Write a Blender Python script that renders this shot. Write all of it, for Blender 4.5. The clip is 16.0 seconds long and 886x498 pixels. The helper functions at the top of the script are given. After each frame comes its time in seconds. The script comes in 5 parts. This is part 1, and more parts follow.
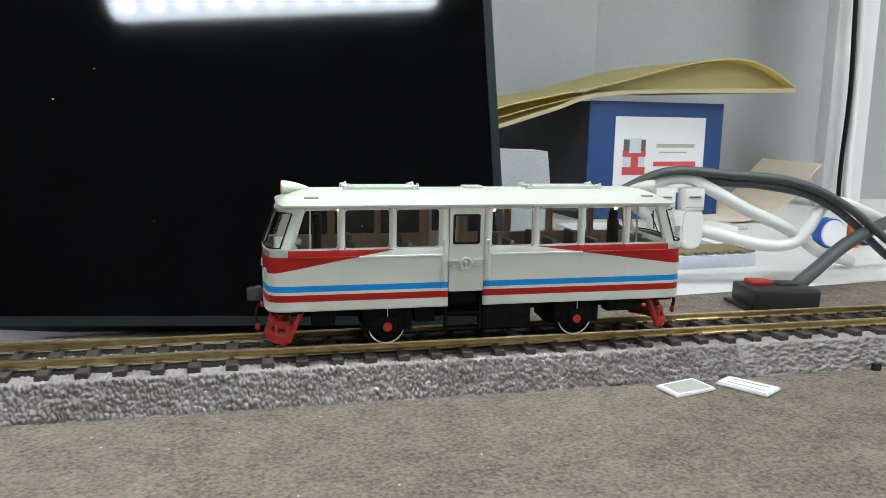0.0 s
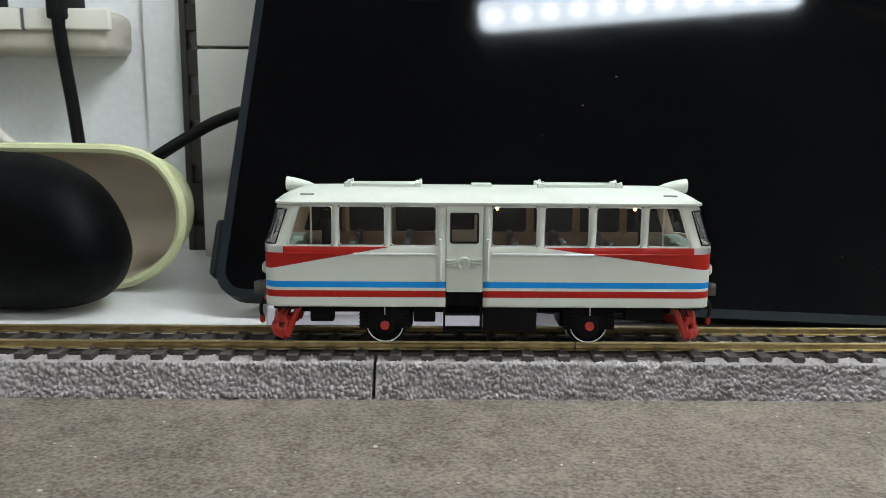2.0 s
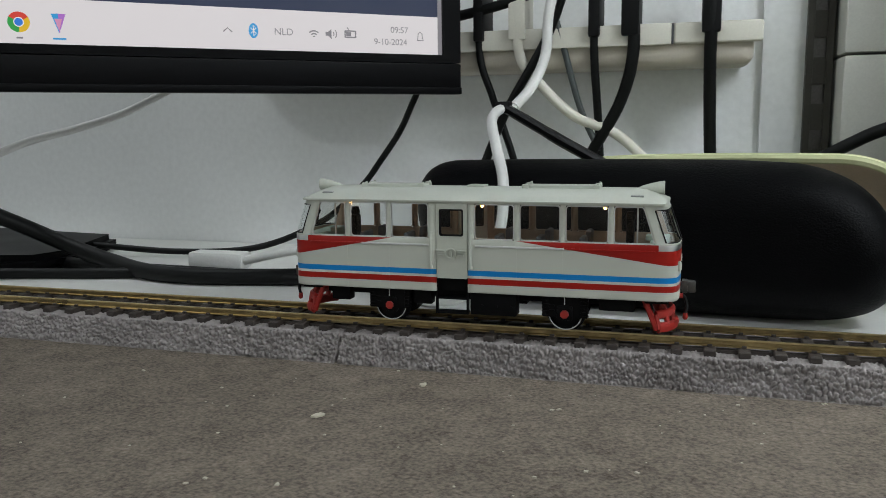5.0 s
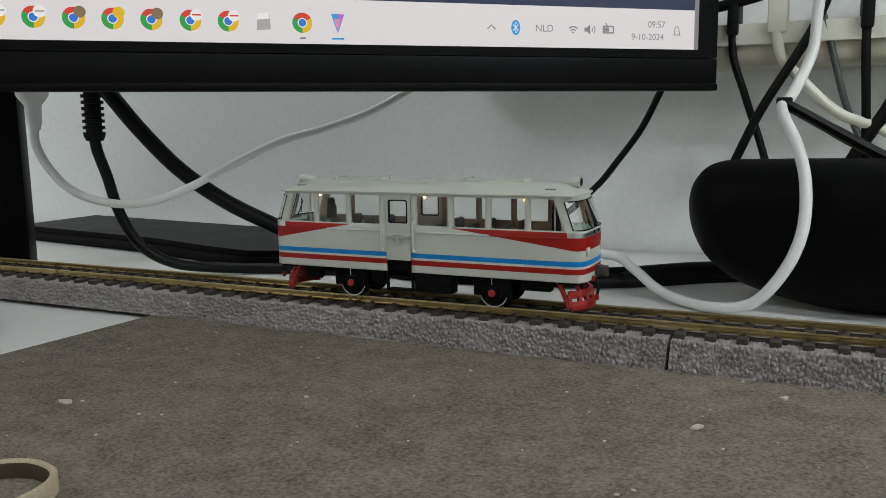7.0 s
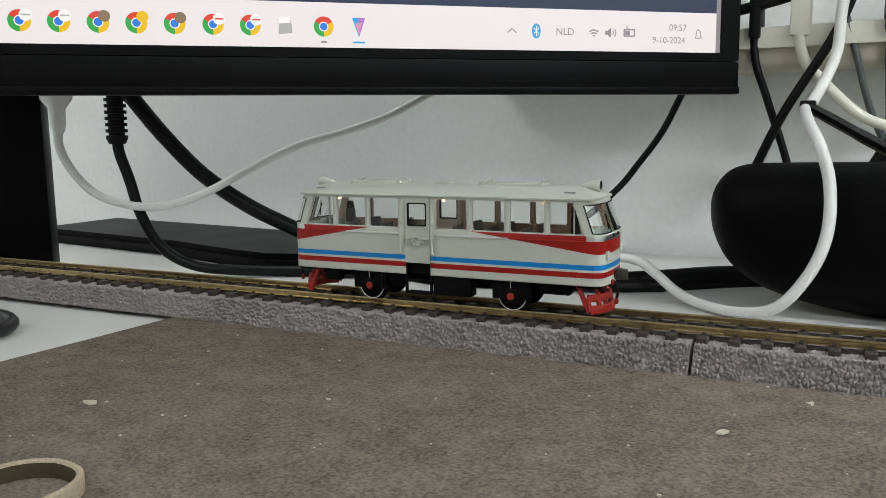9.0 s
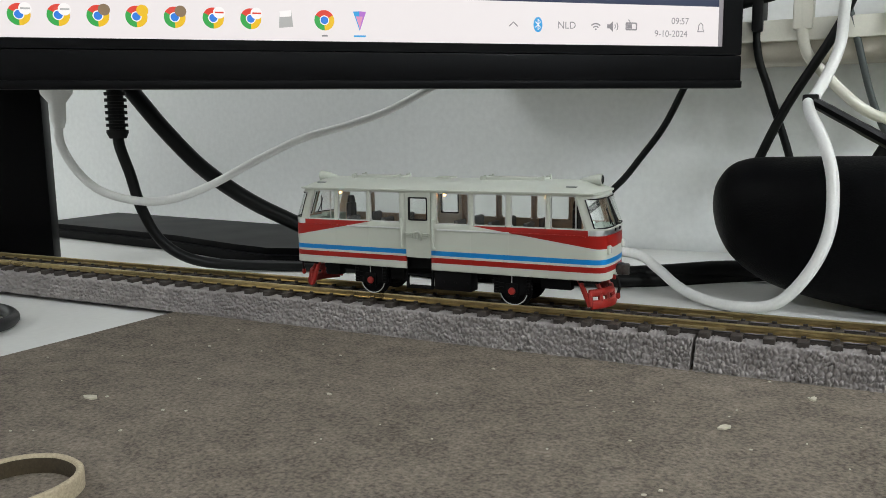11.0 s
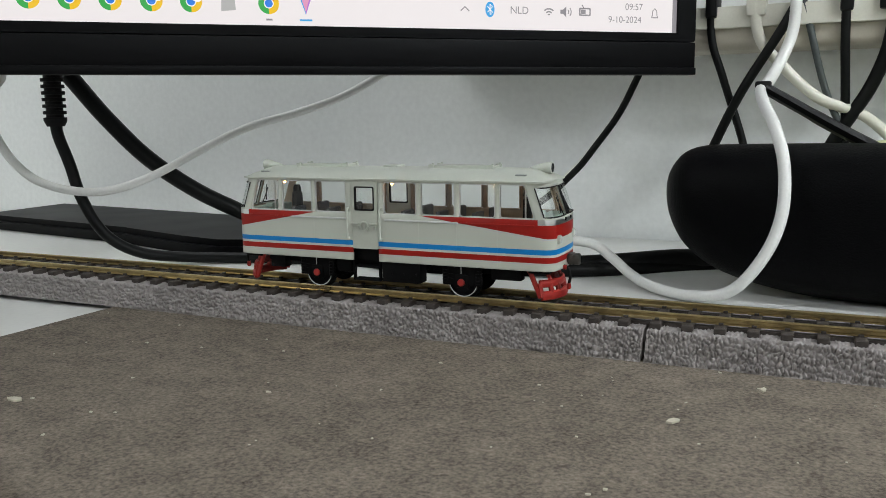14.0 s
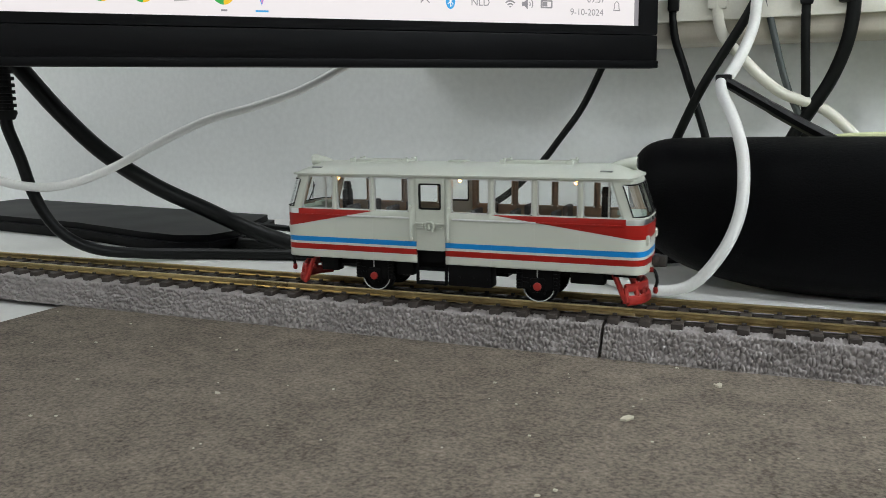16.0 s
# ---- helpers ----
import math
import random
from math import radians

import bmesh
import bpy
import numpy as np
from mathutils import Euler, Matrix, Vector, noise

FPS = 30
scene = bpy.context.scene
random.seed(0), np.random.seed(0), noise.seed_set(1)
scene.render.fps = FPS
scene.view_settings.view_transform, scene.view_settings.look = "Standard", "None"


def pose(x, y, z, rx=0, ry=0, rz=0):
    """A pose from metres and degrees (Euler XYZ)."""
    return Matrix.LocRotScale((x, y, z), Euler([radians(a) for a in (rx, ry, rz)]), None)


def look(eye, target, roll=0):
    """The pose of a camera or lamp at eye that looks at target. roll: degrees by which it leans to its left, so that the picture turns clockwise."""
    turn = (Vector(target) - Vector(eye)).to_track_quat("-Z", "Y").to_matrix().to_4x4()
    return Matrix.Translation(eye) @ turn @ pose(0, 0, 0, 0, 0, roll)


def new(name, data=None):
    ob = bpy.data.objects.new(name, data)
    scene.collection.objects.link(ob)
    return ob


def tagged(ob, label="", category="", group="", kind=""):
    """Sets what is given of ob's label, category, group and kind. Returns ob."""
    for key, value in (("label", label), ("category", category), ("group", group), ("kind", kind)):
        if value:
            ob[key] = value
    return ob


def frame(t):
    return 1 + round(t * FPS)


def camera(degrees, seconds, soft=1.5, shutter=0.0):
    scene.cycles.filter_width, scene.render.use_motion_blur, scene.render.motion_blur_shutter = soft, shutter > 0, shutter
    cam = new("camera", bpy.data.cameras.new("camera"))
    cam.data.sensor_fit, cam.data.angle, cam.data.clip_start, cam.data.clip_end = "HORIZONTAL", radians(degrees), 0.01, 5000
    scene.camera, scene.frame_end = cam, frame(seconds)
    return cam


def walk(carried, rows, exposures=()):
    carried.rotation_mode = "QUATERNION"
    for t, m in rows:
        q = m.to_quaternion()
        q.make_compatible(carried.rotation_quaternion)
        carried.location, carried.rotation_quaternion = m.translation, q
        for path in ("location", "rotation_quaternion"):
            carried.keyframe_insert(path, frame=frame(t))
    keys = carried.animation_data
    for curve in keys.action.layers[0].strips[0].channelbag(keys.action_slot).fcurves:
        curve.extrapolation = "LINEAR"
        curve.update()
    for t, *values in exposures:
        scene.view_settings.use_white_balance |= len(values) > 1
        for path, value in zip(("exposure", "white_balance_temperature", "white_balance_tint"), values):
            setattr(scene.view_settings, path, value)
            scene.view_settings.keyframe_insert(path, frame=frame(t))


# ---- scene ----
cam = camera(57.34, 16.0, soft=0.6, shutter=0.12)
PATH = [
    (0, look((0.06284, -0.24584, 0.07028), (0.12281, -0.00680, 0.02830), 1.16)),
    (0.5, look((0.03485, -0.24640, 0.07028), (0.08157, -0.00449, 0.02789), 0.98)),
    (1, look((0.00247, -0.24546, 0.06990), (0.03385, -0.00113, 0.02724), 0.85)),
    (1.5, look((-0.03230, -0.24502, 0.06960), (-0.01507, 0.00071, 0.02690), 0.69)),
    (2, look((-0.07035, -0.24702, 0.06891), (-0.06789, -0.00057, 0.02700), 0.42)),
    (2.5, look((-0.10309, -0.25021, 0.06832), (-0.11876, -0.00415, 0.02701), 0.15)),
    (3, look((-0.13961, -0.25198, 0.06812), (-0.17087, -0.00739, 0.02692), -0.18)),
    (3.5, look((-0.18190, -0.25732, 0.06851), (-0.22352, -0.01429, 0.02721), -0.33)),
    (4, look((-0.21316, -0.26202, 0.06841), (-0.26470, -0.02085, 0.02743), -0.45)),
    (4.5, look((-0.24722, -0.26980, 0.06890), (-0.31028, -0.03111, 0.02954), -0.73)),
    (5, look((-0.28284, -0.27249, 0.06775), (-0.35436, -0.03593, 0.02998), -0.68)),
    (5.6, look((-0.31600, -0.27850, 0.06760), (-0.40050, -0.04850, 0.03000), -0.74)),
    (6.3, look((-0.34300, -0.28500, 0.06720), (-0.43900, -0.05650, 0.03010), -0.80)),
    (6.9, look((-0.35380, -0.28860, 0.06700), (-0.45780, -0.06370, 0.03010), -0.85)),
    (7.5, look((-0.35645, -0.28946, 0.06693), (-0.46223, -0.06595, 0.03016), -0.87)),
    (8, look((-0.35653, -0.28939, 0.06672), (-0.46390, -0.06656, 0.03043), -0.88)),
    (8.5, look((-0.35656, -0.28960, 0.06680), (-0.46478, -0.06713, 0.03083), -0.88)),
    (9, look((-0.35656, -0.28968, 0.06670), (-0.46549, -0.06748, 0.03114), -0.83)),
    (11.5, look((-0.35686, -0.28790, 0.06639), (-0.46609, -0.06619, 0.02877), -0.88)),
    (12, look((-0.35635, -0.28531, 0.06619), (-0.46398, -0.06290, 0.02813), -0.88)),
    (12.5, look((-0.35628, -0.28371, 0.06621), (-0.46192, -0.06048, 0.02737), -0.87)),
    (13, look((-0.35636, -0.28333, 0.06614), (-0.46012, -0.05931, 0.02677), -0.87)),
    (13.5, look((-0.35544, -0.28028, 0.06589), (-0.45686, -0.05530, 0.02589), -0.87)),
    (14, look((-0.35486, -0.27845, 0.06571), (-0.45405, -0.05260, 0.02503), -0.88)),
    (14.5, look((-0.35448, -0.27695, 0.06583), (-0.45174, -0.05041, 0.02435), -0.86)),
    (15, look((-0.35431, -0.27699, 0.06580), (-0.45044, -0.05000, 0.02411), -0.83)),
    (15.5, look((-0.35406, -0.27632, 0.06573), (-0.44907, -0.04889, 0.02390), -0.86)),
    (16, look((-0.35143, -0.27200, 0.06557), (-0.44283, -0.04328, 0.02280), -0.84)),
]
EXPOSURES = [(0.0, 0.06, 6500, 9), (1.5, 0.04, 6500, 9), (3.0, 0.0, 6500, 9), (4.0, -0.15, 6500, 9), (5.0, -0.3, 6500, 9), (7.5, -0.2, 6650, 8),
             (8.3, 0.0, 6680, 9), (9.0, 0.1, 6700, 9), (12.0, 0.12, 6650, 9), (14.5, 0.1, 6620, 9), (16.0, 0.13, 6600, 9)]
walk(cam, PATH, EXPOSURES)

# ---- light ----
world = bpy.data.worlds.new("room_air")
scene.world = world
world.use_nodes = True
world.node_tree.nodes["Background"].inputs[0].default_value = (0.9, 0.95, 1.0, 1)
world.node_tree.nodes["Background"].inputs[1].default_value = 0.02

LED_POWER = 95.0
# unseen fill lights, placed and weighted to balance wall, car and mat
FILL_LAMPS = [(-1.1, 0.0, 6.0), (-1.8, -1.2, 13.5), (1.12, -0.32, 13.5), (1.38, -1.75, 19.0)]
for cx, cy, watts in FILL_LAMPS:
    lamp_light = new("fill_lamp_light", bpy.data.lights.new("fill_lamp_light", "AREA"))
    lamp_light.data.shape, lamp_light.data.size, lamp_light.data.size_y = "RECTANGLE", 0.45, 0.45
    lamp_light.data.energy, lamp_light.data.color = watts, (0.935, 0.98, 1.0)
    lamp_light.matrix_basis = pose(cx, cy, 1.475)

MM = 0.001


# ---- materials ----
def nodes_of(name):
    m = bpy.data.materials.new(name)
    m.use_nodes = True
    return m, m.node_tree.nodes, m.node_tree.links, m.node_tree.nodes["Principled BSDF"]


def surf(name, color, rough=0.5, metal=0.0, var=0.12, grain=900.0, stain=40.0, bump=0.0, bump_scale=1500.0, spec=0.5, coat=0.0, rvar=0.1):
    """A surface with colour varied at two scales (per metre), uneven gloss and fine relief."""
    m, nd, ln, b = nodes_of(name)
    tc = nd.new("ShaderNodeTexCoord")
    n1, n2 = nd.new("ShaderNodeTexNoise"), nd.new("ShaderNodeTexNoise")
    n1.inputs["Scale"].default_value, n2.inputs["Scale"].default_value = stain, grain
    n1.inputs["Detail"].default_value, n2.inputs["Detail"].default_value = 5.0, 3.0
    add = nd.new("ShaderNodeMath")
    add.operation = "ADD"
    rng = nd.new("ShaderNodeMapRange")
    rng.inputs["From Min"].default_value, rng.inputs["From Max"].default_value = 0.65, 1.35
    rng.inputs["To Min"].default_value, rng.inputs["To Max"].default_value = 1 - var, 1 + var
    mul = nd.new("ShaderNodeVectorMath")
    mul.operation = "SCALE"
    mul.inputs[0].default_value = color
    for n in (n1, n2):
        ln.new(tc.outputs["Object"], n.inputs["Vector"])
    ln.new(n1.outputs["Fac"], add.inputs[0])
    ln.new(n2.outputs["Fac"], add.inputs[1])
    ln.new(add.outputs[0], rng.inputs["Value"])
    ln.new(rng.outputs[0], mul.inputs["Scale"])
    ln.new(mul.outputs[0], b.inputs["Base Color"])
    rr = nd.new("ShaderNodeMapRange")
    rr.inputs["To Min"].default_value, rr.inputs["To Max"].default_value = max(rough - rvar, 0.02), min(rough + rvar, 1)
    ln.new(n1.outputs["Fac"], rr.inputs["Value"])
    ln.new(rr.outputs[0], b.inputs["Roughness"])
    b.inputs["Metallic"].default_value = metal
    b.inputs["Specular IOR Level"].default_value = spec
    b.inputs["Coat Weight"].default_value = coat
    if bump:
        n3, bp = nd.new("ShaderNodeTexNoise"), nd.new("ShaderNodeBump")
        n3.inputs["Scale"].default_value, n3.inputs["Detail"].default_value = bump_scale, 4.0
        bp.inputs["Strength"].default_value, bp.inputs["Distance"].default_value = min(bump, 1.0), 0.0003
        ln.new(tc.outputs["Object"], n3.inputs["Vector"])
        ln.new(n3.outputs["Fac"], bp.inputs["Height"])
        ln.new(bp.outputs[0], b.inputs["Normal"])
    return m


def glow(name, color, strength):
    m, nd, ln, b = nodes_of(name)
    b.inputs["Base Color"].default_value = (*(0.04 * c for c in color), 1)
    b.inputs["Emission Color"].default_value = (*color, 1)
    b.inputs["Emission Strength"].default_value = strength
    return m


def clear(name, tint, gloss):
    m, nd, ln, b = nodes_of(name)
    nd.remove(b)
    tr, gl, mix = nd.new("ShaderNodeBsdfTransparent"), nd.new("ShaderNodeBsdfGlossy"), nd.new("ShaderNodeMixShader")
    tr.inputs[0].default_value = (*tint, 1)
    gl.inputs["Roughness"].default_value = 0.03
    mix.inputs[0].default_value = gloss
    ln.new(tr.outputs[0], mix.inputs[1])
    ln.new(gl.outputs[0], mix.inputs[2])
    ln.new(mix.outputs[0], nd["Material Output"].inputs[0])
    return m


def livery():
    """Cream railcar paint with the red wedge, the blue line and the red line (metres in the car's space)."""
    m, nd, ln, b = nodes_of("railcar_paint")
    tc, sep = nd.new("ShaderNodeTexCoord"), nd.new("ShaderNodeSeparateXYZ")
    ln.new(tc.outputs["Object"], sep.inputs[0])

    def calc(op, a, c=None, d=None):
        n = nd.new("ShaderNodeMath")
        n.operation = op
        for i, v in enumerate((a, c, d)):
            if v is None:
                continue
            if isinstance(v, (int, float)):
                n.inputs[i].default_value = v
            else:
                ln.new(v, n.inputs[i])
        return n.outputs[0]

    x, z = sep.outputs["X"], sep.outputs["Z"]

    def band(lo, hi):
        return calc("MULTIPLY", calc("GREATER_THAN", z, lo), calc("LESS_THAN", z, hi))

    blue, red = band(0.0178, 0.0196), band(0.0149, 0.0169)
    left = calc("MULTIPLY_ADD", x, 0.187, 0.0353)
    right = calc("MULTIPLY_ADD", x, -0.1354, 0.03196)
    low = calc("MAXIMUM", calc("MINIMUM", left, right), 0.0234)
    far_out = calc("GREATER_THAN", calc("ABSOLUTE", x), 0.0600)
    high = calc("SUBTRACT", 0.02995, calc("MULTIPLY", far_out, 0.0019))
    wedge = calc("MULTIPLY", calc("GREATER_THAN", z, low), calc("LESS_THAN", z, high))
    silver = calc("MULTIPLY", far_out, band(0.02805, 0.0299))
    red_all = calc("MAXIMUM", red, wedge)
    noise_n = nd.new("ShaderNodeTexNoise")
    noise_n.inputs["Scale"].default_value = 120.0
    ln.new(tc.outputs["Object"], noise_n.inputs["Vector"])
    col = None
    for fac, c in ((None, (0.505, 0.525, 0.465)), (blue, (0.004, 0.20, 0.54)), (red_all, (0.30, 0.010, 0.006)), (silver, (0.62, 0.63, 0.62))):
        if fac is None:
            col = c
            continue
        mx = nd.new("ShaderNodeMix")
        mx.data_type = "RGBA"
        ln.new(fac, mx.inputs["Factor"])
        if isinstance(col, tuple):
            mx.inputs["A"].default_value = (*col, 1)
            mx.inputs[6].default_value = (*col, 1)
        else:
            ln.new(col, mx.inputs[6])
        mx.inputs[7].default_value = (*c, 1)
        col = mx.outputs[2]
    ln.new(col, b.inputs["Base Color"])
    ln.new(silver, b.inputs["Metallic"])
    b.inputs["Specular IOR Level"].default_value = 0.25
    rr = nd.new("ShaderNodeMapRange")
    rr.inputs["To Min"].default_value, rr.inputs["To Max"].default_value = 0.26, 0.42
    ln.new(noise_n.outputs["Fac"], rr.inputs["Value"])
    ln.new(rr.outputs[0], b.inputs["Roughness"])
    return m


def stone_mat():
    """Grey mottled felt-backed mat with a printed concrete look."""
    m, nd, ln, b = nodes_of("grey_mat")
    tc = nd.new("ShaderNodeTexCoord")
    cols = []
    for sc, det in ((9.0, 6.0), (90.0, 6.0), (900.0, 6.0)):
        n = nd.new("ShaderNodeTexNoise")
        n.inputs["Scale"].default_value, n.inputs["Detail"].default_value = sc, det
        n.inputs["Roughness"].default_value = 0.65
        ln.new(tc.outputs["Object"], n.inputs["Vector"])
        cols.append(n.outputs["Fac"])
    a1, a2 = nd.new("ShaderNodeMath"), nd.new("ShaderNodeMath")
    a1.operation = a2.operation = "MULTIPLY_ADD"
    ln.new(cols[0], a1.inputs[0])
    a1.inputs[1].default_value = 0.25
    ln.new(cols[2], a1.inputs[2])
    ln.new(cols[1], a2.inputs[0])
    a2.inputs[1].default_value = 0.4
    ln.new(a1.outputs[0], a2.inputs[2])
    ramp = nd.new("ShaderNodeValToRGB")
    half = nd.new("ShaderNodeMapRange")
    half.inputs["From Min"].default_value, half.inputs["From Max"].default_value = 0.58, 1.07
    ln.new(a2.outputs[0], half.inputs["Value"])
    ln.new(half.outputs[0], ramp.inputs[0])
    ramp.color_ramp.elements[0].color = (0.046, 0.037, 0.028, 1)
    ramp.color_ramp.elements[1].color = (0.278, 0.234, 0.187, 1)
    # dark pits worn into the printed face
    pit, pr, mx = nd.new("ShaderNodeTexNoise"), nd.new("ShaderNodeMapRange"), nd.new("ShaderNodeMix")
    pit.inputs["Scale"].default_value, pit.inputs["Detail"].default_value = 330.0, 2.0
    pr.inputs["From Min"].default_value, pr.inputs["From Max"].default_value = 0.66, 0.74
    pr.inputs["To Max"].default_value = 0.4
    mx.data_type = "RGBA"
    mx.inputs[7].default_value = (0.030, 0.024, 0.018, 1)
    ln.new(tc.outputs["Object"], pit.inputs["Vector"])
    ln.new(pit.outputs["Fac"], pr.inputs["Value"])
    ln.new(pr.outputs[0], mx.inputs["Factor"])
    ln.new(ramp.outputs[0], mx.inputs[6])
    ln.new(mx.outputs[2], b.inputs["Base Color"])
    b.inputs["Roughness"].default_value = 0.85
    b.inputs["Specular IOR Level"].default_value = 0.25
    bp = nd.new("ShaderNodeBump")
    bp.inputs["Strength"].default_value, bp.inputs["Distance"].default_value = 0.8, 0.0007
    ln.new(a2.outputs[0], bp.inputs["Height"])
    ln.new(bp.outputs[0], b.inputs["Normal"])
    return m


M_PAINT, M_MAT = livery(), stone_mat()
M_CREAM = surf("cream_plastic", (0.475, 0.495, 0.435), 0.35, var=0.04, stain=90)
# lining colour browned to carry the warm light of the bulbs
M_INNER = surf("bulb_warmed_lining", (0.37, 0.29, 0.21), 0.55, var=0.08)
M_SEAT = surf("grey_seat_plastic", (0.075, 0.08, 0.085), 0.5)
M_BLACK = surf("black_plastic", (0.012, 0.012, 0.013), 0.42, var=0.3, bump=0.15)
M_UNDER = surf("black_underframe", (0.0025, 0.0025, 0.003), 0.55, var=0.35, spec=0.1)
M_RUBBER = surf("black_rubber", (0.004, 0.004, 0.0045), 0.55, var=0.25, spec=0.2)
M_CABLE = surf("black_cable", (0.0035, 0.004, 0.004), 0.45, var=0.25, spec=0.2)
M_GREYCABLE = surf("dark_grey_cable", (0.055, 0.065, 0.065), 0.45, var=0.15)
M_WCABLE = surf("white_cable", (0.74, 0.74, 0.72), 0.42, var=0.06)
M_RED = surf("red_plastic", (0.31, 0.016, 0.011), 0.42, var=0.2)
M_TYRE = surf("white_tyre_paint", (0.55, 0.56, 0.55), 0.35, var=0.05)
M_STEEL = surf("dark_steel", (0.11, 0.105, 0.10), 0.36, 0.9, var=0.25)
M_CHROME = surf("silver_trim", (0.60, 0.61, 0.60), 0.42, 0.35, var=0.1)
M_BRASS = surf("tarnished_brass_rail", (0.38, 0.295, 0.15), 0.32, 1.0, var=0.30, grain=400, stain=35, rvar=0.12)
M_SLEEPER = surf("brown_sleeper", (0.036, 0.028, 0.024), 0.6, var=0.3, grain=1200, bump=0.4)
M_BALLAST = surf("grey_ballast_foam", (0.265, 0.242, 0.236), 0.8, var=0.2, grain=420, stain=30, bump=0.35, bump_scale=2600, spec=0.25)
M_DESK = surf("white_laminate", (0.74, 0.74, 0.715), 0.38, var=0.05, stain=12, grain=300, bump=0.05)
M_WALL = surf("white_wall_paint", (0.85, 0.865, 0.86), 0.75, var=0.06, stain=7, grain=250, bump=0.25, bump_scale=700)
# grey lowered so the colour carries the dimness of the right corner
M_WALLR = surf("dimmed_grey_wall", (0.40, 0.413, 0.413), 0.8, var=0.06, stain=6, grain=250, bump=0.2)
M_PANEL = surf("off_white_panel", (0.55, 0.55, 0.50), 0.55, var=0.07, stain=14)
M_CEIL = surf("white_ceiling", (0.33, 0.33, 0.33), 0.9, var=0.03)
M_FLOOR = surf("grey_floor", (0.2, 0.19, 0.18), 0.7, var=0.1)
M_STRIP = surf("ivory_socket_strip", (0.68, 0.66, 0.58), 0.45, var=0.05)
# darker beige puts the shade below the strip's front into the colour
M_STRIPSHADE = surf("shaded_strip_body", (0.50, 0.46, 0.39), 0.5, var=0.06)
M_RACK = surf("olive_steel_upright", (0.034, 0.031, 0.024), 0.5, 0.2, var=0.25)
M_SCREENBLK = surf("black_glass", (0.0008, 0.0008, 0.001), 0.06, var=0.3, spec=0.14, rvar=0.015)
M_BEZEL = surf("blue_black_case", (0.005, 0.008, 0.010), 0.5, spec=0.12, var=0.2, bump=0.1)
M_MONI = surf("monitor_black", (0.003, 0.003, 0.0035), 0.42, spec=0.07, var=0.3, stain=25, rvar=0.08)
M_CASE = surf("black_leather_case", (0.0014, 0.0015, 0.0018), 0.45, spec=0.06, var=0.3, bump=0.8, bump_scale=1300)
M_GREEN = surf("pale_green_rim", (0.54, 0.56, 0.32), 0.5, var=0.06)
M_LINING = surf("cream_flock_lining", (0.66, 0.57, 0.46), 0.85, var=0.08)
M_BLUE = surf("blue_cardboard", (0.009, 0.048, 0.18), 0.55, var=0.12)
M_DKBOX = surf("dark_cardboard", (0.016, 0.017, 0.024), 0.6, var=0.2)
M_PAPER = surf("white_paper", (0.72, 0.72, 0.73), 0.7, var=0.04)
M_ENV = surf("manila_paper", (0.60, 0.54, 0.28), 0.7, var=0.08, stain=20)
M_ENV2 = surf("cream_paper", (0.66, 0.60, 0.42), 0.7, var=0.05)
for leaf_mat in (M_ENV, M_ENV2):
    # thin paper lets some light through
    tn, tl = leaf_mat.node_tree.nodes, leaf_mat.node_tree.links
    through_light, blend = tn.new("ShaderNodeBsdfTranslucent"), tn.new("ShaderNodeMixShader")
    through_light.inputs[0].default_value = (0.80, 0.68, 0.34, 1)
    blend.inputs[0].default_value = 0.45
    tl.new(tn["Principled BSDF"].outputs[0], blend.inputs[1])
    tl.new(through_light.outputs[0], blend.inputs[2])
    tl.new(blend.outputs[0], tn["Material Output"].inputs[0])
M_TRAY = surf("pale_blue_foam", (0.50, 0.55, 0.62), 0.7, var=0.1, grain=500, bump=0.4)
M_STRIPWOOD = surf("olive_brown_strip", (0.20, 0.16, 0.085), 0.6, var=0.25, grain=600, bump=0.4)
M_TRAYTOP = surf("grey_tray_top", (0.33, 0.33, 0.32), 0.8, var=0.12, grain=500)
M_GREYFOAM = surf("light_grey_foam", (0.40, 0.42, 0.44), 0.85, var=0.12, grain=500, bump=0.5)
M_LILAC = surf("pale_box_card", (0.50, 0.47, 0.52), 0.6, var=0.05)
M_BEIGE = surf("beige_cord", (0.42, 0.35, 0.24), 0.85, var=0.3, grain=1500, bump=0.8)
M_DARKBROWN = surf("dark_brown_weave", (0.05, 0.036, 0.018), 0.9, var=0.3, grain=1500, bump=0.8)
M_CRUMB = surf("pale_wood_chip", (0.50, 0.47, 0.37), 0.7, var=0.2)
M_GREYCARD = surf("grey_card_face", (0.36, 0.36, 0.31), 0.6, var=0.08, grain=700)
M_INK = surf("grey_ink", (0.10, 0.10, 0.11), 0.7)
M_INKRED = surf("red_ink", (0.55, 0.06, 0.07), 0.7)
M_PALEBLUE = surf("pale_blue_sheet", (0.50, 0.56, 0.62), 0.5, var=0.08)
M_BLUEPL = surf("blue_plastic", (0.02, 0.10, 0.42), 0.4)
M_ORANGE = surf("orange_plastic", (0.65, 0.10, 0.02), 0.4)
M_GLASS = clear("clear_window", (0.97, 0.985, 0.975), 0.04)
M_SCREENGLASS = clear("windscreen_glass", (0.95, 0.97, 0.96), 0.2)
M_BULB = glow("warm_bulb", (1.0, 0.36, 0.07), 28.0)
M_TAIL = glow("red_lamp_lens", (0.60, 0.09, 0.06), 0.5)
M_LENS = surf("lamp_lens", (0.75, 0.76, 0.72), 0.12, var=0.05, coat=0.5)
M_DARKLENS = surf("dark_lamp_lens", (0.05, 0.05, 0.05), 0.1, var=0.05)
